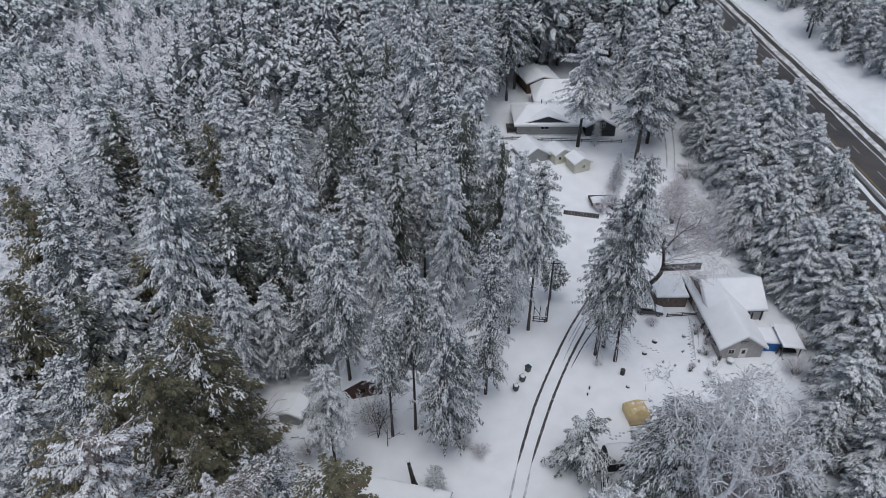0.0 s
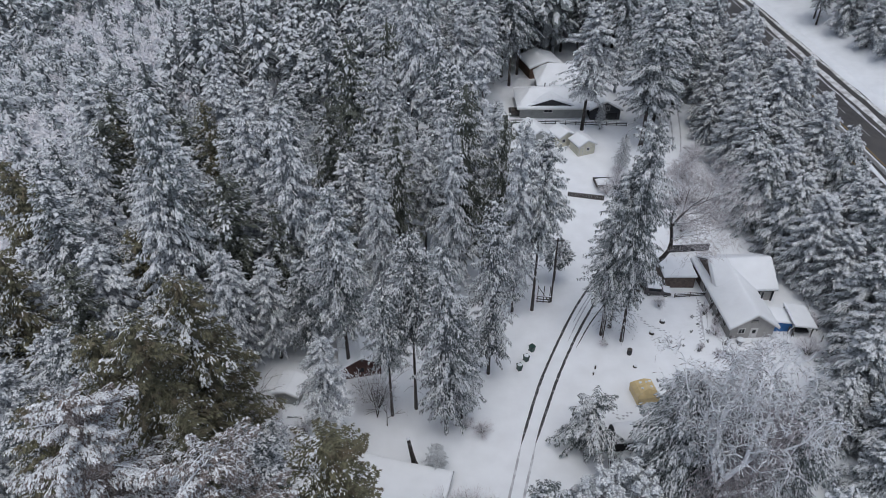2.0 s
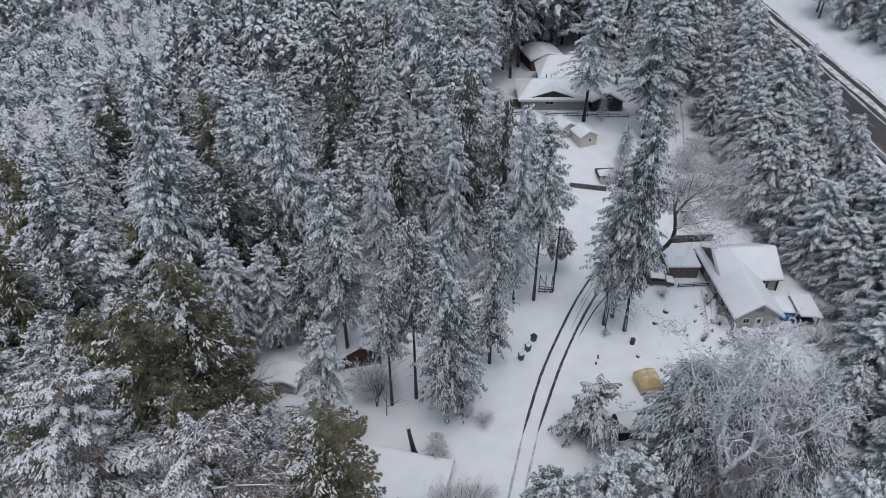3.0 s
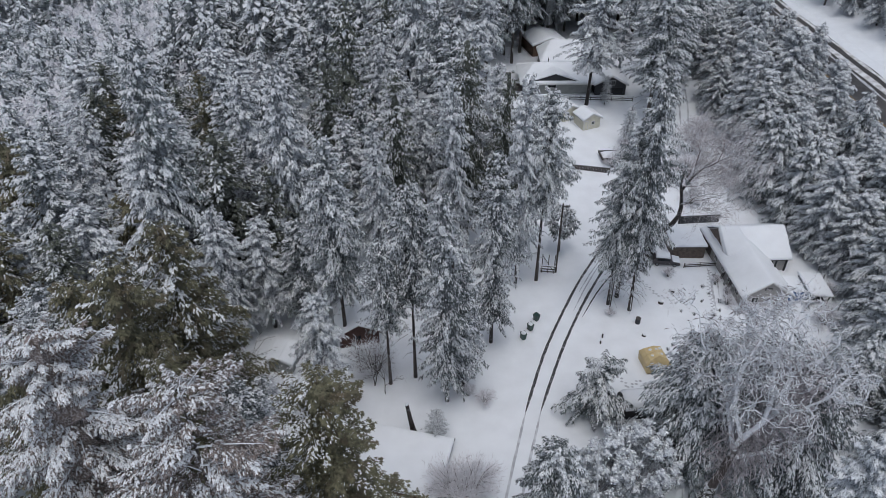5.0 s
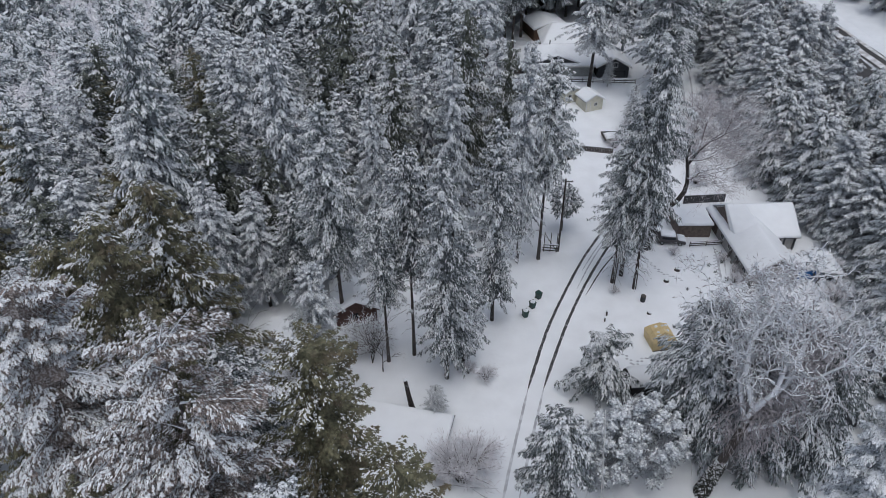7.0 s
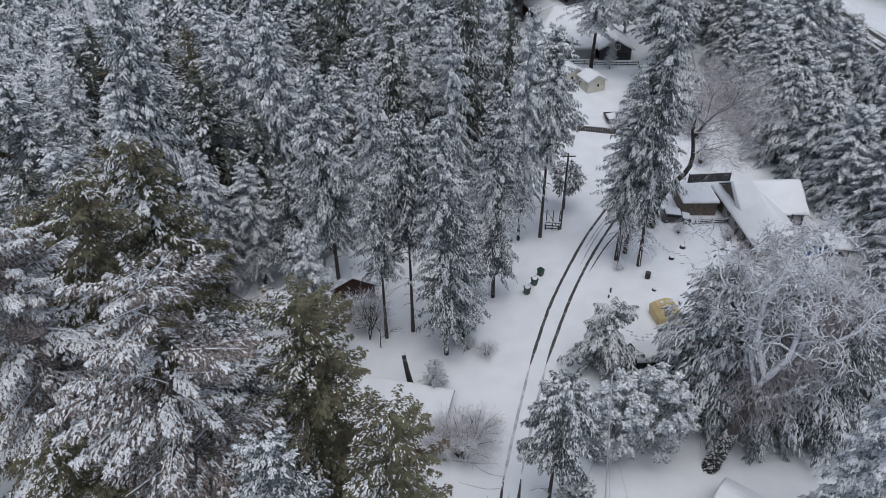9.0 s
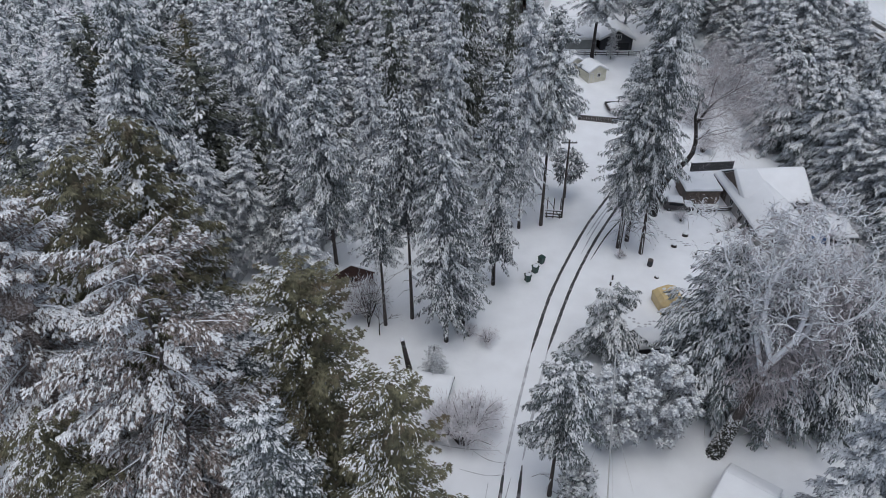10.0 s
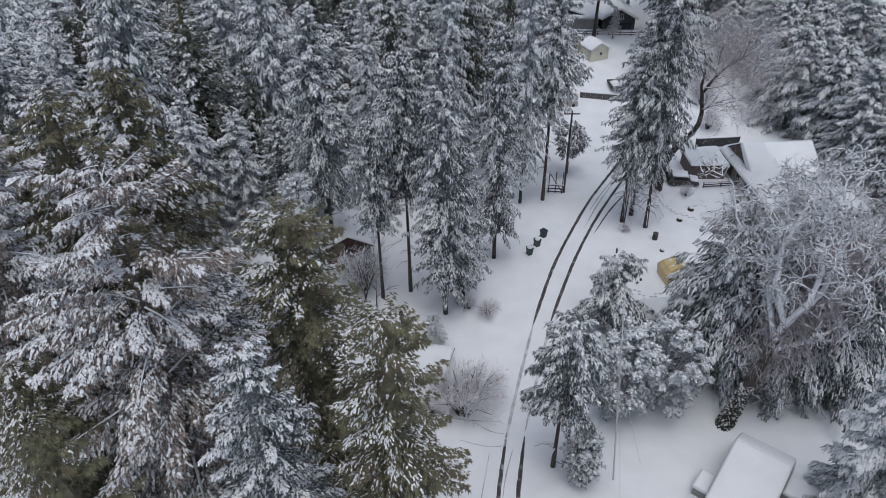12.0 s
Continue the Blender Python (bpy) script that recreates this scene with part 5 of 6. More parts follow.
def car(name, x, y, rz, label, paint=M_CARPAINT, snow=0.3):
    c = thing(name, pose(x, y, land(x, y), 0, 0, rz), label, "car")
    prof = [(-2.2, 0.35), (2.2, 0.35), (2.25, 0.7), (2.1, 0.95), (1.1, 1.05), (0.5, 1.62), (-1.6, 1.68), (-2.15, 1.1)]
    part("body", Shape().prism(prof, -0.88, 0.88), paint, c)
    part("windscreen", Shape().add([(1.05, -0.7, 1.1), (1.05, 0.7, 1.1), (0.54, 0.66, 1.58), (0.54, -0.66, 1.58)], [(0, 1, 2, 3)]), M_GLASS, c)
    for s in (-0.89, 0.89):
        part("side_window", Shape().box(-1.5, 0.55, min(s, s * 0.99), max(s, s * 0.99), 1.1, 1.5), M_GLASS, c)
    for wx in (-1.4, 1.4):
        for s in (-0.9, 0.7):
            w = part("wheel", Shape().tube([(wx, s, 0.34), (wx, s + 0.2, 0.34)], [0.34, 0.34], 14), M_RUBBER, c)
            part("rim", Shape().tube([(wx, s - 0.01, 0.34), (wx, s + 0.21, 0.34)], [0.2, 0.2], 10), M_METAL, w)
    for s in (-0.65, 0.65):
        part("headlight", Shape().box(2.1, 2.24, s - 0.18, s + 0.18, 0.68, 0.84), M_TRIM, c)
    part("bumper", Shape().box(2.15, 2.3, -0.85, 0.85, 0.4, 0.58), M_METAL, c)
    part("snow", Shape().blanket((-1.75, -0.85, 1.66), (0.55, -0.85, 1.62), (0.55, 0.85, 1.62), (-1.75, 0.85, 1.66), thick=snow, seed=x), M_SNOW, c, smooth=True)
    part("bonnet_snow", Shape().blanket((0.9, -0.85, 1.08), (2.15, -0.85, 0.95), (2.15, 0.85, 0.95), (0.9, 0.85, 1.08), thick=snow * 0.8, seed=y), M_SNOW, c, smooth=True)
    return c


car("parked_car", 36.4, 92.0, -8, "dark parked car buried under snow beside the garage")
car("parked_car", 33.5, 93.8, 12, "second car under deep snow beneath the trees", snow=0.45)

# tan tarp shelter
tent = thing("tarp_shelter", pose(27.55, 66.9, 0, 0, 0, 9), "tan tarpaulin garden shelter, wet, with scraps of snow on top", "tent")
base_pts = [(0, 0), (3.0, 0), (3.0, 3.0), (0, 3.0)]
belly = [(-0.12, -0.1), (3.12, -0.1), (3.12, 3.1), (-0.12, 3.1)]
crown_pts = [(0.3, 0.3), (2.7, 0.3), (2.7, 2.7), (0.3, 2.7)]
levels = [[(x, y, -0.1) for x, y in base_pts], [(x, y, 1.5) for x, y in belly], [(x, y, 2.2) for x, y in crown_pts], [(1.5, 0.55, 2.75), (1.5, 2.45, 2.75)]]
sh = Shape().add(sum(levels, []), [(0, 1, 5, 4), (1, 2, 6, 5), (2, 3, 7, 6), (3, 0, 4, 7), (4, 5, 9, 8), (5, 6, 10, 9), (6, 7, 11, 10), (7, 4, 8, 11), (8, 9, 12), (9, 10, 13, 12), (10, 11, 13), (11, 8, 12, 13)])
part("cover", sh, M_TARP, tent)
for i in range(4):
    part("hoop", Shape().tube([levels[0][i], levels[1][i], levels[2][i], levels[3][0 if i < 2 else 1]], [0.045] * 4, 5), M_TARP, tent)
part("hoop", Shape().tube([(-0.12, 1.5, 1.5), (0.3, 1.5, 2.21), (1.5, 1.5, 2.78), (2.7, 1.5, 2.21), (3.12, 1.5, 1.5)], [0.05] * 5, 5), M_TARP, tent)
for k, (x, y, z, r) in enumerate(((0.9, 2.1, 2.46, 0.3), (2.1, 1.1, 2.46, 0.28), (2.2, 2.2, 2.42, 0.3), (0.8, 1.0, 2.42, 0.24), (1.6, 1.9, 2.72, 0.22))):
    part("snow_scrap", Shape().blob((x, y, z), (r, r * 0.8, 0.1), 9, 3, 0.3, k), M_LOAD, tent, smooth=True)
part("skirt", Shape().box(-0.02, 3.02, -0.08, -0.02, -0.1, 0.12), M_OLDWOOD, tent)

# arched carport; shade of its open inside painted as a black end sheet
port = thing("carport", pose(22.6, 60.7, 0, 0, 0, -86), "arched fabric carport, snow on top, shade painted across its open end", "carport")
arc = [(-1.75 * math.cos(a), 0.9 + 1.5 * math.sin(a)) for a in np.linspace(0, math.pi, 11)]
sh = Shape().prism([(-1.75, -0.1)] + arc + [(1.75, -0.1)], 0.1, 6.2)
part("cover", sh, M_BLACK, port)
part("end_panel", Shape().prism([(-1.7, -0.1), (-1.7, 0.9)] + [(-1.7 * math.cos(a), 0.9 + 1.45 * math.sin(a)) for a in np.linspace(0.1, math.pi - 0.1, 9)] + [(1.7, 0.9), (1.7, -0.1)], 0.0, 0.09), M_BLACK, port)
sn = Shape()
for i in range(11):
    for j in range(13):
        a = math.pi * (0.16 + 0.72 * i / 10)
        k = 1 + (0.14 if 0 < i < 10 and 0 < j < 12 else 0.0) + 0.02 * math.sin(i * 2.1 + j)
        sn.v.append((-1.78 * math.cos(a) * k, 0.12 + 6.1 * j / 12, 0.9 + 1.53 * math.sin(a) * k))
sn.f = [(i * 13 + j, i * 13 + j + 1, (i + 1) * 13 + j + 1, (i + 1) * 13 + j) for i in range(10) for j in range(12)]
part("snow", sn, M_SNOW, port, smooth=True)
for k, (x0, y0, x1, y1) in enumerate(((21.3, 54.2, 22.3, 61.6), (21.9, 54.4, 22.6, 60.0))):
    beam = thing("timber_beam", pose(x0, y0, 0.0, 0, 0, math.degrees(math.atan2(y1 - y0, x1 - x0))), "dark squared timber lying in the snow beside the carport", "timber", "timbers")
    L = math.hypot(x1 - x0, y1 - y0)
    part("log", Shape().box(0, L, -0.15, 0.15, -0.05, 0.4 + 0.1 * k), M_DARK, beam)
    part("snow", Shape().blanket((0, -0.02, 0.4 + 0.1 * k), (L, -0.02, 0.4 + 0.1 * k), (L, 0.14, 0.4 + 0.1 * k), (0, 0.14, 0.4 + 0.1 * k), thick=0.08, nu=12, nv=3), M_SNOW, beam, smooth=True)

# three wheeled bins
for k, (x, y) in enumerate(((11.3, 73.9), (12.5, 75.8), (13.6, 77.9))):
    b = thing("wheelie_bin", pose(x, y, land(x, y), 0, 0, 20 + 9 * k), "dark green wheeled rubbish bin with snow on its lid", "bin", "bins by the lane")
    part("body", Shape().add([(-0.27, -0.3, 0.08), (0.27, -0.3, 0.08), (0.27, 0.3, 0.08), (-0.27, 0.3, 0.08), (-0.36, -0.4, 1.1), (0.36, -0.4, 1.1), (0.36, 0.4, 1.1), (-0.36, 0.4, 1.1)],
         [(3, 2, 1, 0), (4, 5, 6, 7), (0, 1, 5, 4), (1, 2, 6, 5), (2, 3, 7, 6), (3, 0, 4, 7)]), M_BIN, b)
    part("lid", Shape().box(-0.39, 0.39, -0.43, 0.43, 1.1, 1.18), M_BIN, b)
    part("handle", Shape().box(-0.3, 0.3, 0.43, 0.52, 1.0, 1.06), M_BIN, b)
    for s in (-0.3, 0.24):
        part("wheel", Shape().tube([(s, 0.36, 0.13), (s + 0.06, 0.36, 0.13)], [0.13, 0.13], 10), M_RUBBER, b)
    if k < 2:
        part("snow", Shape().blob((0, 0, 1.18), (0.36, 0.4, 0.2), 10, 4, 0.08, k), M_SNOW, b, "cap of snow", True)

# barrel, snag, poles
barrel = thing("barrel", pose(28.6, 77.3, 0), "dark rusty barrel standing in the snowy yard", "barrel")
part("drum", Shape().tube([(0, 0, -0.1), (0, 0, 0.3), (0, 0, 0.33), (0, 0, 0.36), (0, 0, 0.95)], [0.36, 0.36, 0.39, 0.36, 0.36], 12), M_DARK, barrel)
part("rim", Shape().tube([(0, 0, 0.93), (0, 0, 0.99)], [0.39, 0.39], 12), M_OLDWOOD, barrel)
snag = thing("tree_snag", pose(-3.9, 57.0, -0.1, 0, -8, 0), "broken dead tree trunk with a cap of snow", "snag")
part("trunk", Shape().tube([(0, 0, 0), (0.02, 0, 0.5), (0, 0, 2.5), (0.03, 0, 5.2)], [0.5, 0.36, 0.28, 0.22], 9), M_BARK, snag)
part("snow", Shape().blob((0.03, 0, 5.2), (0.28, 0.28, 0.36), 10, 5, 0.1, 3), M_SNOW, snag, "cap of snow", True)


def pole(x, y, h, arm=True, r=0.15, label="weathered timber utility pole with a crossarm"):
    p = thing("utility_pole", pose(x, y, land(x, y)), label, "pole")
    part("shaft", Shape().tube([(0, 0, -0.5), (0, 0, h)], [r, r * 0.7], 8), M_OLDWOOD, p)
    if arm:
        part("crossarm", Shape().box(-1.1, 1.1, -0.08, 0.04, h - 0.55, h - 0.4), M_OLDWOOD, p)
        for s in (-0.95, -0.4, 0.4, 0.95):
            part("insulator", Shape().tube([(s, -0.02, h - 0.4), (s, -0.02, h - 0.2)], [0.05, 0.035], 6), M_METAL, p)
    return p


pole(18.0, 89.7, 13.2, True, 0.17)
pole(24.9, 80.0, 5.6, False, 0.1, "slim timber post beside the lane")

# ---- houses behind ----
big = thing("house", pose(25.2, 152.6, land(25, 153)), "large grey house with a broad hipped roof deep in snow", "house")
part("wall", Shape().box(-7.3, 8.6, 0, 10.6, -0.5, 2.9), M_SIDING2, big)
hip = [(-8.1, -1.1, 2.75), (9.4, -1.1, 2.75), (9.4, 11.6, 2.75), (-8.1, 11.6, 2.75), (-4.6, 5.2, 5.3), (7.6, 5.2, 5.3)]
part("roof", Shape().add(hip, [(3, 2, 1, 0), (0, 1, 5, 4), (1, 2, 5), (2, 3, 4, 5), (3, 0, 4)]), M_DARK, big)
part("fascia", Shape().box(-8.14, 9.44, -1.16, -1.1, 2.6, 2.95), M_TRIM, big)
for q in ((4, 5, 1, 0), (5, 4, 3, 2), (4, 4, 0, 3), (5, 5, 2, 1)):
    part("snow", Shape().blanket(*[hip[k] for k in q], thick=0.42, nu=20, nv=10, seed=q[0], open_a=True), M_SNOW, big, smooth=True)
part("gable_end", Shape().prism([(-5.2, 3.2), (5.2, 3.2), (0, 4.95)], -0.5, 4.6), M_DARK, big, "dark louvred gable end")
for s in (-1, 1):
    q = [(0, -0.6, 5.0), (0, 5.6, 5.0), (s * 5.6, 5.6, 3.15), (s * 5.6, -0.6, 3.15)]
    part("snow", Shape().blanket(*(q if s < 0 else [q[1], q[0], q[3], q[2]]), thick=0.35, seed=s + 3, open_a=True), M_SNOW, big, smooth=True)
    part("bargeboard", Shape().prism([(0, 4.8), (0, 5.0), (s * 5.6, 3.15), (s * 5.6, 2.95)] if s < 0 else [(s * 5.6, 2.95), (s * 5.6, 3.15), (0, 5.0), (0, 4.8)], -0.66, -0.58), M_DARK, big)
window(big, -0.6, 1.5, 1.9, 0.8)
part("porch", Shape().box(-9.6, -7.2, 0.5, 4.5, 0.5, 0.7), M_OLDWOOD, big)
for k in range(4):
    part("porch_rail", Shape().box(-9.6, -7.2, 0.5, 0.58, 0.8 + k * 0.2, 0.9 + k * 0.2), M_OLDWOOD, big)
for k in (-9.5, -7.4):
    part("porch_post", Shape().box(k, k + 0.15, 0.5, 0.65, 0, 2.6), M_DARK, big)
part("vent_pipe", Shape().tube([(-1.0, 6.0, 4.5), (-1.0, 6.0, 6.4)], [0.12, 0.12], 8), M_DARK, big)
rear = thing("house_extension", pose(29.2, 164.2, land(29, 165)), "rear wing under one deep smooth sheet of snow", "house")
part("wall", Shape().box(-5.6, 5.6, 0, 9.0, -0.5, 3.4), M_SIDING2, rear)
part("roof", Shape().add([(-6.2, -0.6, 3.4), (6.2, -0.6, 3.4), (6.2, 9.6, 3.4), (-6.2, 9.6, 3.4), (-3.0, 7.4, 6.0), (4.0, 7.4, 6.0)], [(3, 2, 1, 0), (0, 1, 5, 4), (1, 2, 5), (2, 3, 4, 5), (3, 0, 4)]), M_DARK, rear)
for q in (((-3.0, 7.4, 6.0), (4.0, 7.4, 6.0), (6.2, -0.6, 3.4), (-6.2, -0.6, 3.4)), ((4.0, 7.4, 6.0), (-3.0, 7.4, 6.0), (-6.2, 9.6, 3.4), (6.2, 9.6, 3.4)), ((-3.0, 7.4, 6.0), (-3.0, 7.4, 6.0), (-6.2, -0.6, 3.4), (-6.2, 9.6, 3.4)), ((4.0, 7.4, 6.0), (4.0, 7.4, 6.0), (6.2, 9.6, 3.4), (6.2, -0.6, 3.4))):
    part("snow", Shape().blanket(*q, thick=0.45, nu=16, nv=9, seed=q[0][0], open_a=True), M_SNOW, rear, smooth=True)
black = gable_house("house", pose(38.0, 151.5, land(38, 151)), 7.0, 9.0, 2.7, 4.6, M_DARK, "charcoal black house with white trim and a snowy roof", "house", over=0.5, snow_t=0.35)
window(black, 0.4, 2.5, 0.8, 1.0)
# no real hole: a flat dark sheet painted for the porch's inner shade
part("porch_opening", Shape().box(-1.2, 2.8, -0.08, -0.01, 0.1, 1.7), M_GLASS, black)
cab = gable_house("cabin", pose(27.0, 177.4, land(26, 180) - 0.6, 0, 0, 14), 9.0, 9.0, 3.6, 5.0, M_BROWN, "brown timber cabin with a snowy roof among pines", "cabin", over=0.35, snow_t=0.35, board=0.25)
window(cab, -2.0, 1.6, 1.3, 0.8)
window(cab, 2.4, 1.2, 1.3, 0.9)
gable_house("garden_shed", pose(46.5, 54.5, 0, 0, 0, -10), 3.6, 4.0, 2.0, 2.7, M_DARK, "dark little shed under snow beside the cedars", "shed", over=0.4)
hut = thing("wood_hut", pose(26.8, 172.6, land(27, 172), 0, 0, 4), "small dark hut with a flat snowy roof", "shed")
part("wall", Shape().box(-0.2, 2.4, 0, 2.2, -0.2, 1.9), M_DARK, hut)
part("snow", Shape().blanket((-0.4, -0.2, 1.9), (2.6, -0.2, 1.9), (2.6, 2.4, 1.9), (-0.4, 2.4, 1.9), thick=0.35), M_SNOW, hut, smooth=True)
shed_a = gable_house("garden_shed", pose(31.1, 135.6, land(31, 136), 0, 0, 21), 4.0, 3.8, 2.4, 3.5, M_CREAM, "cream boarded garden shed with a snowy gable roof", "shed", over=0.35, group="garden sheds", board=0.3)
window(shed_a, 0.3, 1.1, 0.55, 0.6)
door(shed_a, -1.4, 0.8, 1.9, mat=M_CREAM, glass=False)
shed_b = gable_house("garden_shed", pose(27.2, 139.2, land(27, 139), 0, 0, 24), 3.8, 4.0, 2.4, 3.5, M_CREAM, "cream boarded garden shed with a snowy gable roof", "shed", over=0.35, group="garden sheds", board=0.3)
window(shed_b, -0.8, 1.1, 0.6, 0.7)
gable_house("garden_shed", pose(21.2, 139.4, land(21, 139), 0, 0, 20), 6.0, 6.2, 1.9, 3.8, M_SIDING2, "wider grey shed under thick snow", "shed", over=0.4, group="garden sheds")
gable_house("garden_shed", pose(12.6, 139.0, land(12, 139), 0, 0, 20), 5.0, 5.2, 2.3, 3.8, M_SIDING2, "grey shed under thick snow beside the pines", "shed", over=0.4, group="garden sheds")
trailer = thing("flat_trailer", pose(33.8, 124.6, land(34, 125), 0, 0, 4), "dark flat trailer loaded with snow-covered timber", "trailer")
part("deck", Shape().box(-2.6, 2.6, -1.6, 1.6, 0.4, 0.6), M_OLDWOOD, trailer)
part("side_board", Shape().box(-2.6, 2.6, 1.5, 1.6, 0.5, 0.95), M_DARK, trailer)
part("front_board", Shape().box(-2.7, -2.55, -1.6, 1.6, 0.5, 1.0), M_OLDWOOD, trailer)
for k in range(7):
    part("log", Shape().tube([(-2.3, -1.3 + k * 0.4, 0.72), (2.3, -1.3 + k * 0.4 + 0.1 * (k % 3), 0.72)], [0.14, 0.12], 7), M_OLDWOOD, trailer)
part("snow", Shape().blanket((-2.4, -1.4, 0.78), (2.4, -1.4, 0.78), (2.4, 1.3, 0.78), (-2.4, 1.3, 0.78), thick=0.16, lump=0.2), M_SNOW, trailer, smooth=True)
for x in (-1.2, 1.2):
    part("wheel", Shape().tube([(x, -1.75, 0.35), (x, -1.55, 0.35)], [0.35, 0.35], 12), M_RUBBER, trailer)
log = thing("fallen_log", pose(53.2, 138.4, land(53, 138) + 0.12, 0, 0, -26), "fallen dark log lying in the snow by the drive", "log")
part("log", Shape().tube([(0, 0, 0), (2, 0.1, 0.05), (4.8, -0.1, 0)], [0.2, 0.18, 0.12], 8), M_BARK, log)
part("snow", Shape().blanket((0, -0.1, 0.14), (4.6, -0.1, 0.12), (4.6, 0.12, 0.12), (0, 0.12, 0.14), thick=0.1, nu=10, nv=3), M_SNOW, log, smooth=True)
gable_house("far_cabin", pose(36.5, 229.0, 4.0), 10, 8, 2.6, 4.5, M_BROWN, "distant cabin roof white with snow among the trunks", "cabin")

# ---- cabins on the near left and right ----
red = gable_house("cabin", pose(-12.2, 72.6, land(-12, 72), 0, 0, 12), 5.6, 6.5, 2.5, 4.0, M_RED, "dark red timber cabin under snowy pines", "cabin", over=0.4, board=0.22, trim=M_RED)
window(red, -0.2, 1.1, 0.9, 0.9, frame_mat=M_RED)
gable_house("garden_shed", pose(-22.6, 67.6, land(-22, 68), 0, 0, -12), 3.4, 3.6, 1.9, 2.5, M_SIDING2, "small grey shed with a snowy roof among bare bushes", "shed", over=0.3)
low = thing("low_cabin", pose(1.2, 54.8, -1.6, 0, 0, 167), "low cabin seen as a broad snow-covered roof", "cabin")
part("wall", Shape().box(0.3, 13.7, 0.4, 8.2, -0.5, 2.6), M_BROWN, low)
part("roof", Shape().prism([(0, 2.75), (0, 2.95), (14, 2.95), (14, 2.75)], 0, 8.6), M_DARK, low)
part("fascia", Shape().box(-0.06, 14.06, -0.06, 0.0, 2.7, 3.0), M_OLDWOOD, low)
part("snow", Shape().blanket((0, 0.02, 2.95), (14, 0.02, 2.95), (14, 8.6, 2.75), (0, 8.6, 2.75), thick=0.35, nu=24, nv=14, seed=11), M_SNOW, low, smooth=True)
nearroof = gable_house("garage", pose(25.2, 38.5, 0, 0, 0, -128), 9.0, 3.9, 1.8, 3.0, M_SIDING2, "small outbuilding with a deep snow roof", "garage", over=0.5, snow_t=0.5, ridge_x=-2.6, trim=M_SNOW)

part("porch", Shape().box(-4.3, -1.0, 4.0, 8.2, -0.3, 1.75), M_SIDING2, nearroof, "lower lean-to at the gable")
part("porch_snow", Shape().blanket((-4.6, 4.45, 1.75), (-0.8, 4.45, 1.75), (-0.8, 8.5, 1.75), (-4.6, 8.5, 1.75), thick=0.4, seed=21), M_SNOW, nearroof, smooth=True)
part("step", Shape().box(0.6, 2.6, -1.9, -0.55, -0.2, 1.0), M_SIDING2, nearroof)
part("step_snow", Shape().blanket((0.5, -2.0, 1.0), (2.7, -2.0, 1.0), (2.7, -0.56, 1.0), (0.5, -0.56, 1.0), thick=0.4, seed=23), M_SNOW, nearroof, smooth=True)

# ---- small things in the yard and along the lane ----
def stump(x, y, r, h, label="low dark stump under a cap of snow"):
    p = thing("tree_stump", pose(x, y, land(x, y)), label, "stump", group="stumps in the yard")
    part("stump", Shape().tube([(0, 0, -0.2), (0, 0, h * 0.5), (0.03, 0, h)], [r * 1.25, r, r * 0.95], 9), M_BARK, p)
    part("snow", Shape().blob((0.03, 0, h), (r * 0.95, r * 0.95, r * 0.7), 9, 4, 0.1, int(x)), M_SNOW, p, "cap of snow", True)


stump(35.6, 84.7, 0.42, 0.45)
stump(33.2, 81.9, 0.38, 0.4)
stump(28.9, 74.6, 0.3, 0.2)


def stalks(x, y, h, n, seed, label="dry dead plant stalks poking through the snow", mat=M_OLDWOOD):
    r = random.Random(seed)
    p = thing("dead_plant", pose(x, y, land(x, y)), label, "plant", group="dead plants in the yard")
    sh = Shape()
    for i in range(n):
        a, q = r.uniform(0, 6.28), r.uniform(0.2, 0.9) * h
        b = (math.cos(a) * q * 0.3, math.sin(a) * q * 0.3, -0.05)
        m = (math.cos(a) * q * 0.5, math.sin(a) * q * 0.5, h * r.uniform(0.4, 0.7))
        e = (math.cos(a) * q * r.uniform(0.6, 1.2), math.sin(a) * q * r.uniform(0.6, 1.2), h * r.uniform(0.5, 1.0))
        sh.tube([b, m, e], [0.035, 0.028, 0.012], 4, cap=False)
    part("stem", sh, mat, p)
    rng_s = np.random.default_rng(seed)
    base = rng_s.normal(0, 0.22 * h, (n * 5, 3)) * [1, 1, 0.5] + [0, 0, h * 0.55]
    v, f = blades(rng_s, base, rng_s.normal(0, 1, (n * 5, 3)), rng_s.uniform(0.1, 0.3, n * 5), np.full(n * 5, 0.07), rng_s.uniform(0, 0.4, n * 5), rng_s.uniform(0, 0.3, n * 5))
    ob = tagged(new("leaf_tuft", fast_mesh("leaf_tuft", v, f, M_NEEDLE)), kind="stuff")
    ob.parent = p


def sapling(x, y, h, seed, stems=2, label="thin leafless sapling rimed with frost"):
    r = random.Random(seed)
    p = thing("sapling", pose(x, y, land(x, y)), label, "tree", group="saplings in the clearing")
    sh, ends = Shape(), []
    for i in range(stems):
        a = seed + i * 2.6
        grow(sh, ends, r, Vector((0.15 * i, 0, -0.2)), Vector((math.cos(a) * 0.28, math.sin(a) * 0.28, 1)), h * r.uniform(0.75, 1.0), 0.085, 2, 5, 0.13, 0.1, 3, 0.02)
    part("stem", sh, M_BARK, p)
    v, f = twig_fan(np.random.default_rng(seed), ends, 6, h * 0.09, 0.04)
    ob = tagged(new("twig_crown", fast_mesh("twig_crown", v, f, M_FROST)), kind="stuff")
    ob.parent = p


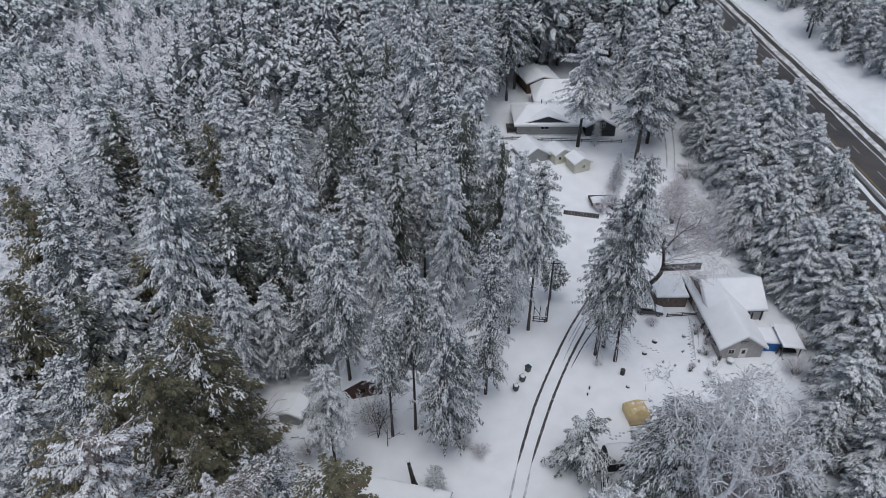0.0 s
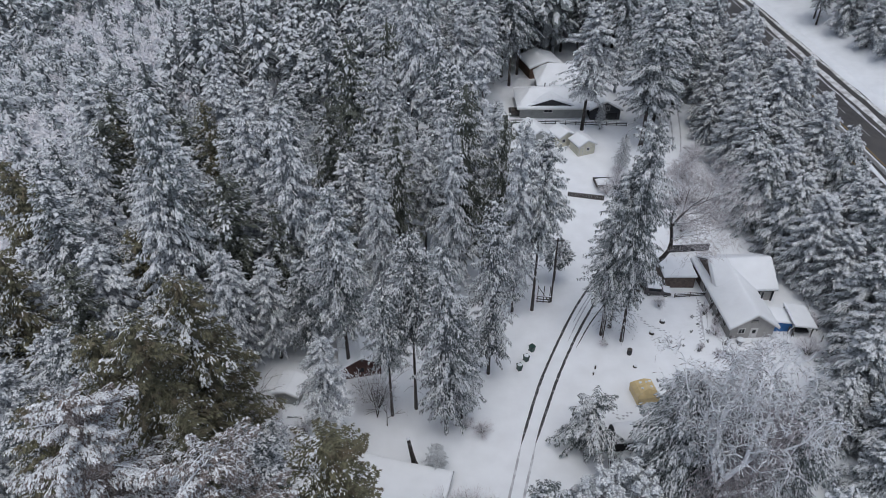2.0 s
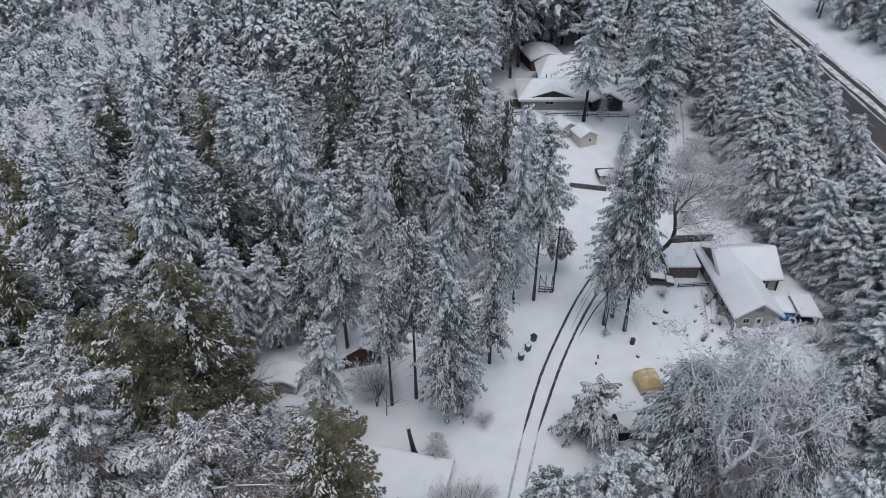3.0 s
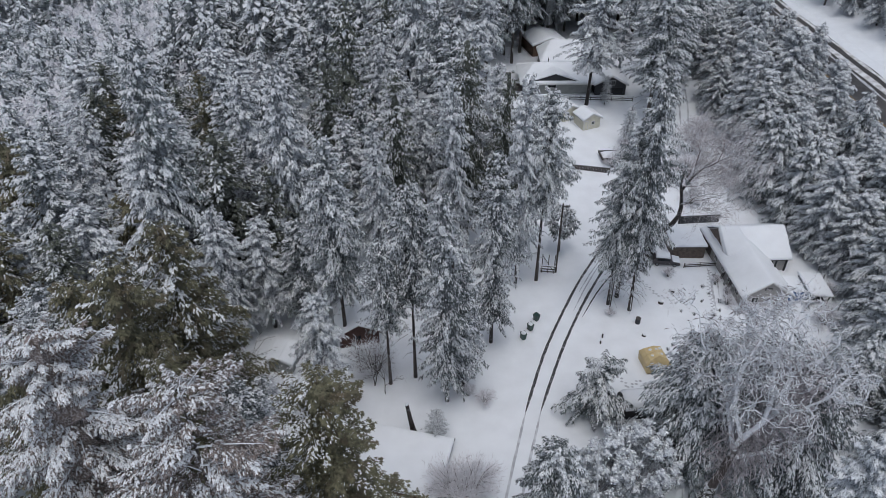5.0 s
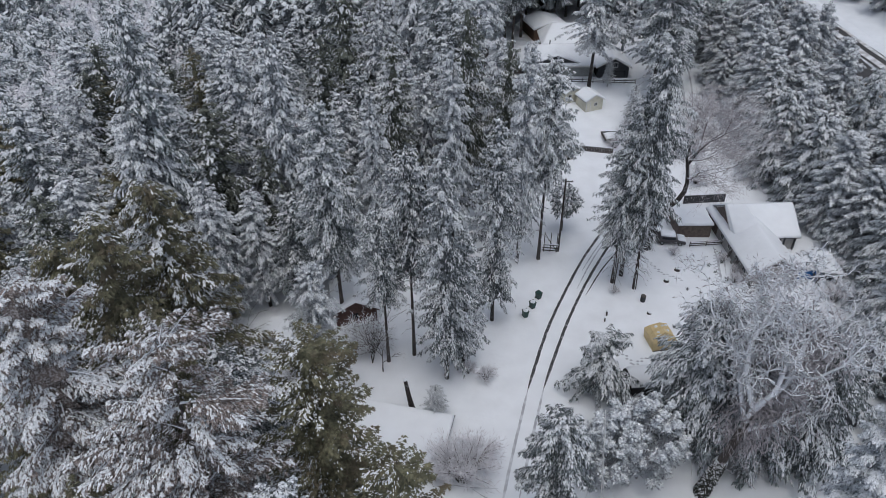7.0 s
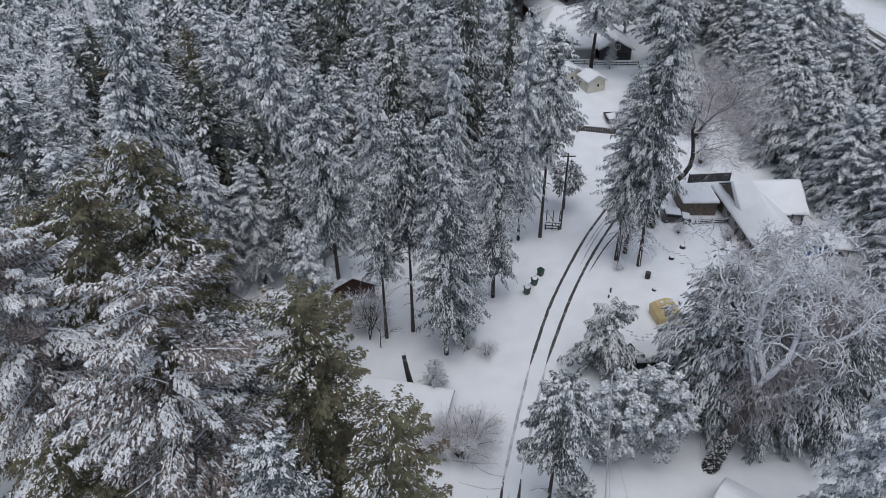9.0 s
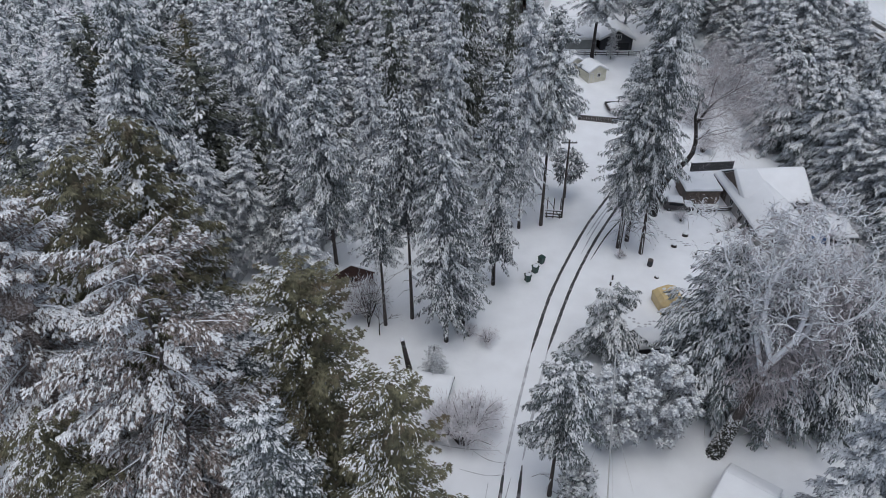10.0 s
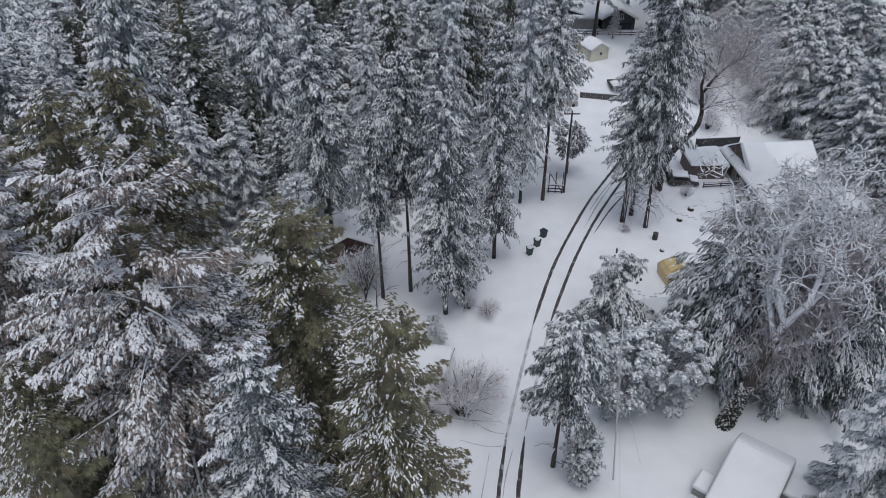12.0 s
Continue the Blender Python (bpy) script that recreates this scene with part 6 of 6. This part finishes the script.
for k, (x, y, h, n) in enumerate(((40.6, 85.7, 0.7, 6), (39.6, 82.2, 0.6, 5), (42.3, 82.1, 0.8, 8), (44.0, 79.2, 1.2, 6), (42.9, 86.4, 0.9, 9), (39.5, 77.9, 1.0, 7), (41.2, 84.0, 0.5, 5), (43.9, 84.2, 1.0, 10), (45.0, 80.4, 1.1, 10), (37.4, 79.0, 0.5, 4), (35.7, 79.8, 0.4, 4), (41.6, 80.0, 0.6, 5), (43.4, 88.4, 0.7, 7), (31.6, 71.6, 0.5, 5), (24.0, 67.6, 0.4, 5))):
    stalks(x, y, h, n, 400 + k)
sapling(-26.6, 62.5, 7.5, 1, 3)
sapling(-29.2, 64.4, 6.5, 5, 2)
sapling(-24.2, 64.0, 5.0, 9, 2)
sapling(-9.5, 64.9, 5.5, 12, 2)
sapling(-7.9, 63.4, 4.5, 17, 1)

# round table before the house, heaped with snow
table = thing("garden_table", pose(46.5, 79.7, 0), "round garden table heaped with snow before the house", "table")
part("tabletop", Shape().tube([(0, 0, 0.68), (0, 0, 0.74)], [0.6, 0.6], 16), M_DARK, table)
for a in (0.4, 1.97, 3.54, 5.11):
    part("leg", Shape().tube([(math.cos(a) * 0.35, math.sin(a) * 0.35, -0.1), (math.cos(a) * 0.45, math.sin(a) * 0.45, 0.69)], [0.035, 0.035], 6), M_DARK, table)
part("snow", Shape().blob((0, 0, 0.74), (0.6, 0.6, 0.4), 14, 6, 0.05, 8), M_SNOW, table, "rounded heap of snow", True)

# timber rack by the utility pole
rack = thing("timber_rack", pose(15.6, 89.6, land(15.6, 89.6), 0, 0, -8), "open timber rack on posts beside the utility pole", "rack")
for x in (0.0, 1.0, 2.0):
    part("post", Shape().box(x, x + 0.13, 0, 0.13, -0.1, 3.6), M_OLDWOOD, rack)
for z in (0.25, 0.75, 1.3):
    part("rail", Shape().box(-0.15, 2.3, -0.06, 0.0, z, z + 0.16), M_OLDWOOD, rack)
part("brace", Shape().tube([(0.1, 0.06, 3.3), (2.0, 0.06, 0.4)], [0.06, 0.06], 5), M_OLDWOOD, rack)
part("snow", Shape().blanket((-0.15, -0.08, 1.46), (2.3, -0.08, 1.46), (2.3, 0.16, 1.46), (-0.15, 0.16, 1.46), thick=0.15, nu=8, nv=3), M_SNOW, rack, smooth=True)

# posts and poles
for x, y, h in ((22.8, 74.1, 0.9), (22.3, 72.9, 0.7), (24.6, 68.2, 0.5)):
    p = thing("marker_post", pose(x, y, 0, 3, -4, 0), "short dark post beside the lane with a snow cap", "post", group="lane posts")
    part("shaft", Shape().box(-0.1, 0.1, -0.1, 0.1, -0.2, h), M_OLDWOOD, p)
    part("snow", Shape().blob((0, 0, h), (0.15, 0.15, 0.16), 8, 4, 0.08, int(x)), M_SNOW, p, "cap of snow", True)
flag = thing("metal_pole", pose(15.5, 39.1, -0.2, 0, -5.5, 0), "slim snow-coated metal pole with guy wires", "pole")
part("shaft", Shape().tube([(0, 0, 0), (0, 0, 20.5)], [0.07, 0.05], 6), M_TRIM, flag)
for a in (0.5, 2.6, 4.7):
    part("guy_wire", Shape().tube([(0, 0, 15.0), (math.cos(a) * 1.6, math.sin(a) * 1.6, 7.0), (math.cos(a) * 3.2, math.sin(a) * 3.2, 0.2)], [0.018, 0.018, 0.018], 4), M_TRIM, flag)

# boards leaning on the house's side, scrap by the shelter
for k, (y, h) in enumerate(((84.3, 1.5), (85.2, 1.7), (86.4, 1.3), (88.0, 1.6))):
    b = thing("leaning_board", pose(44.3, y, 0, 0, 17, 0), "weathered grey board leaning on the house wall", "board", group="boards by the house")
    part("board", Shape().box(-0.03, 0.03, -0.3, 0.3, -0.1, h), M_OLDWOOD if k % 2 else M_SIDING2, b)
    part("snow", Shape().blanket((-0.05, -0.3, h), (0.05, -0.3, h), (0.05, 0.3, h), (-0.05, 0.3, h), thick=0.07, nu=3, nv=5), M_SNOW, b, smooth=True)
for k, (x, y, rz, L) in enumerate(((-22.1, 65.1, -12, 2.2), (-24.4, 59.5, -50, 1.8), (-21.1, 58.5, 15, 2.0), (-24.6, 63.0, -15, 2.4), (55.4, 80.4, 70, 2.2))):
    b = thing("fallen_branch", pose(x, y, land(x, y) + 0.1, 0, -6, rz), "broken dark branch lying in the snow", "branch", group="fallen branches")
    part("branch", Shape().tube([(0, 0, 0), (L * 0.5, 0.08, 0.06), (L, -0.05, 0.0)], [0.12, 0.1, 0.05], 6), M_BARK, b)
    part("snow", Shape().blanket((0, -0.06, 0.1), (L * 0.9, -0.06, 0.1), (L * 0.9, 0.08, 0.1), (0, 0.08, 0.1), thick=0.08, nu=6, nv=2), M_SNOW, b, smooth=True)

# car under a grey sheet at the lane's end
sheet = thing("covered_car", pose(22.0, 118.4, land(22, 118), 0, 0, 8), "car under a grey sheet with snow on its roof", "car")
part("cover", Shape().prism([(-2.2, 0.0), (2.2, 0.0), (2.2, 0.85), (1.2, 1.05), (0.6, 1.7), (-1.5, 1.75), (-2.15, 1.0)], -0.95, 0.95), M_SIDING, sheet)
for x in (-1.4, 1.4):
    for s in (-0.97, 0.85):
        part("wheel", Shape().tube([(x, s, 0.25), (x, s + 0.12, 0.25)], [0.3, 0.3], 12), M_RUBBER, sheet)
part("snow", Shape().blanket((-1.7, -0.95, 1.74), (0.7, -0.95, 1.7), (0.7, 0.95, 1.7), (-1.7, 0.95, 1.74), thick=0.3, seed=2), M_SNOW, sheet, smooth=True)
part("bonnet_snow", Shape().blanket((1.0, -0.95, 1.08), (2.2, -0.95, 0.86), (2.2, 0.95, 0.86), (1.0, 0.95, 1.08), thick=0.25, seed=5), M_SNOW, sheet, smooth=True)

# footprints across the yard
def prints(name, pts, step=0.42):
    path = [Vector((*p, 0)) for p in pts]
    sh, k = Shape(), 0
    for a, b in zip(path, path[1:]):
        n = int((b - a).length / step)
        d = (b - a).normalized()
        for i in range(n):
            q = a.lerp(b, i / n) + Vector((-d.y, d.x, 0)) * (0.16 if k % 2 else -0.16)
            z = land(q.x, q.y) + 0.02
            ring = [(q.x + 0.15 * math.cos(t) * (1.5 if abs(math.cos(t)) > 0.5 else 1), q.y + 0.17 * math.sin(t), z) for t in np.linspace(0, 6.28, 8)[:-1]]
            sh.add(ring, [tuple(range(7))])
            k += 1
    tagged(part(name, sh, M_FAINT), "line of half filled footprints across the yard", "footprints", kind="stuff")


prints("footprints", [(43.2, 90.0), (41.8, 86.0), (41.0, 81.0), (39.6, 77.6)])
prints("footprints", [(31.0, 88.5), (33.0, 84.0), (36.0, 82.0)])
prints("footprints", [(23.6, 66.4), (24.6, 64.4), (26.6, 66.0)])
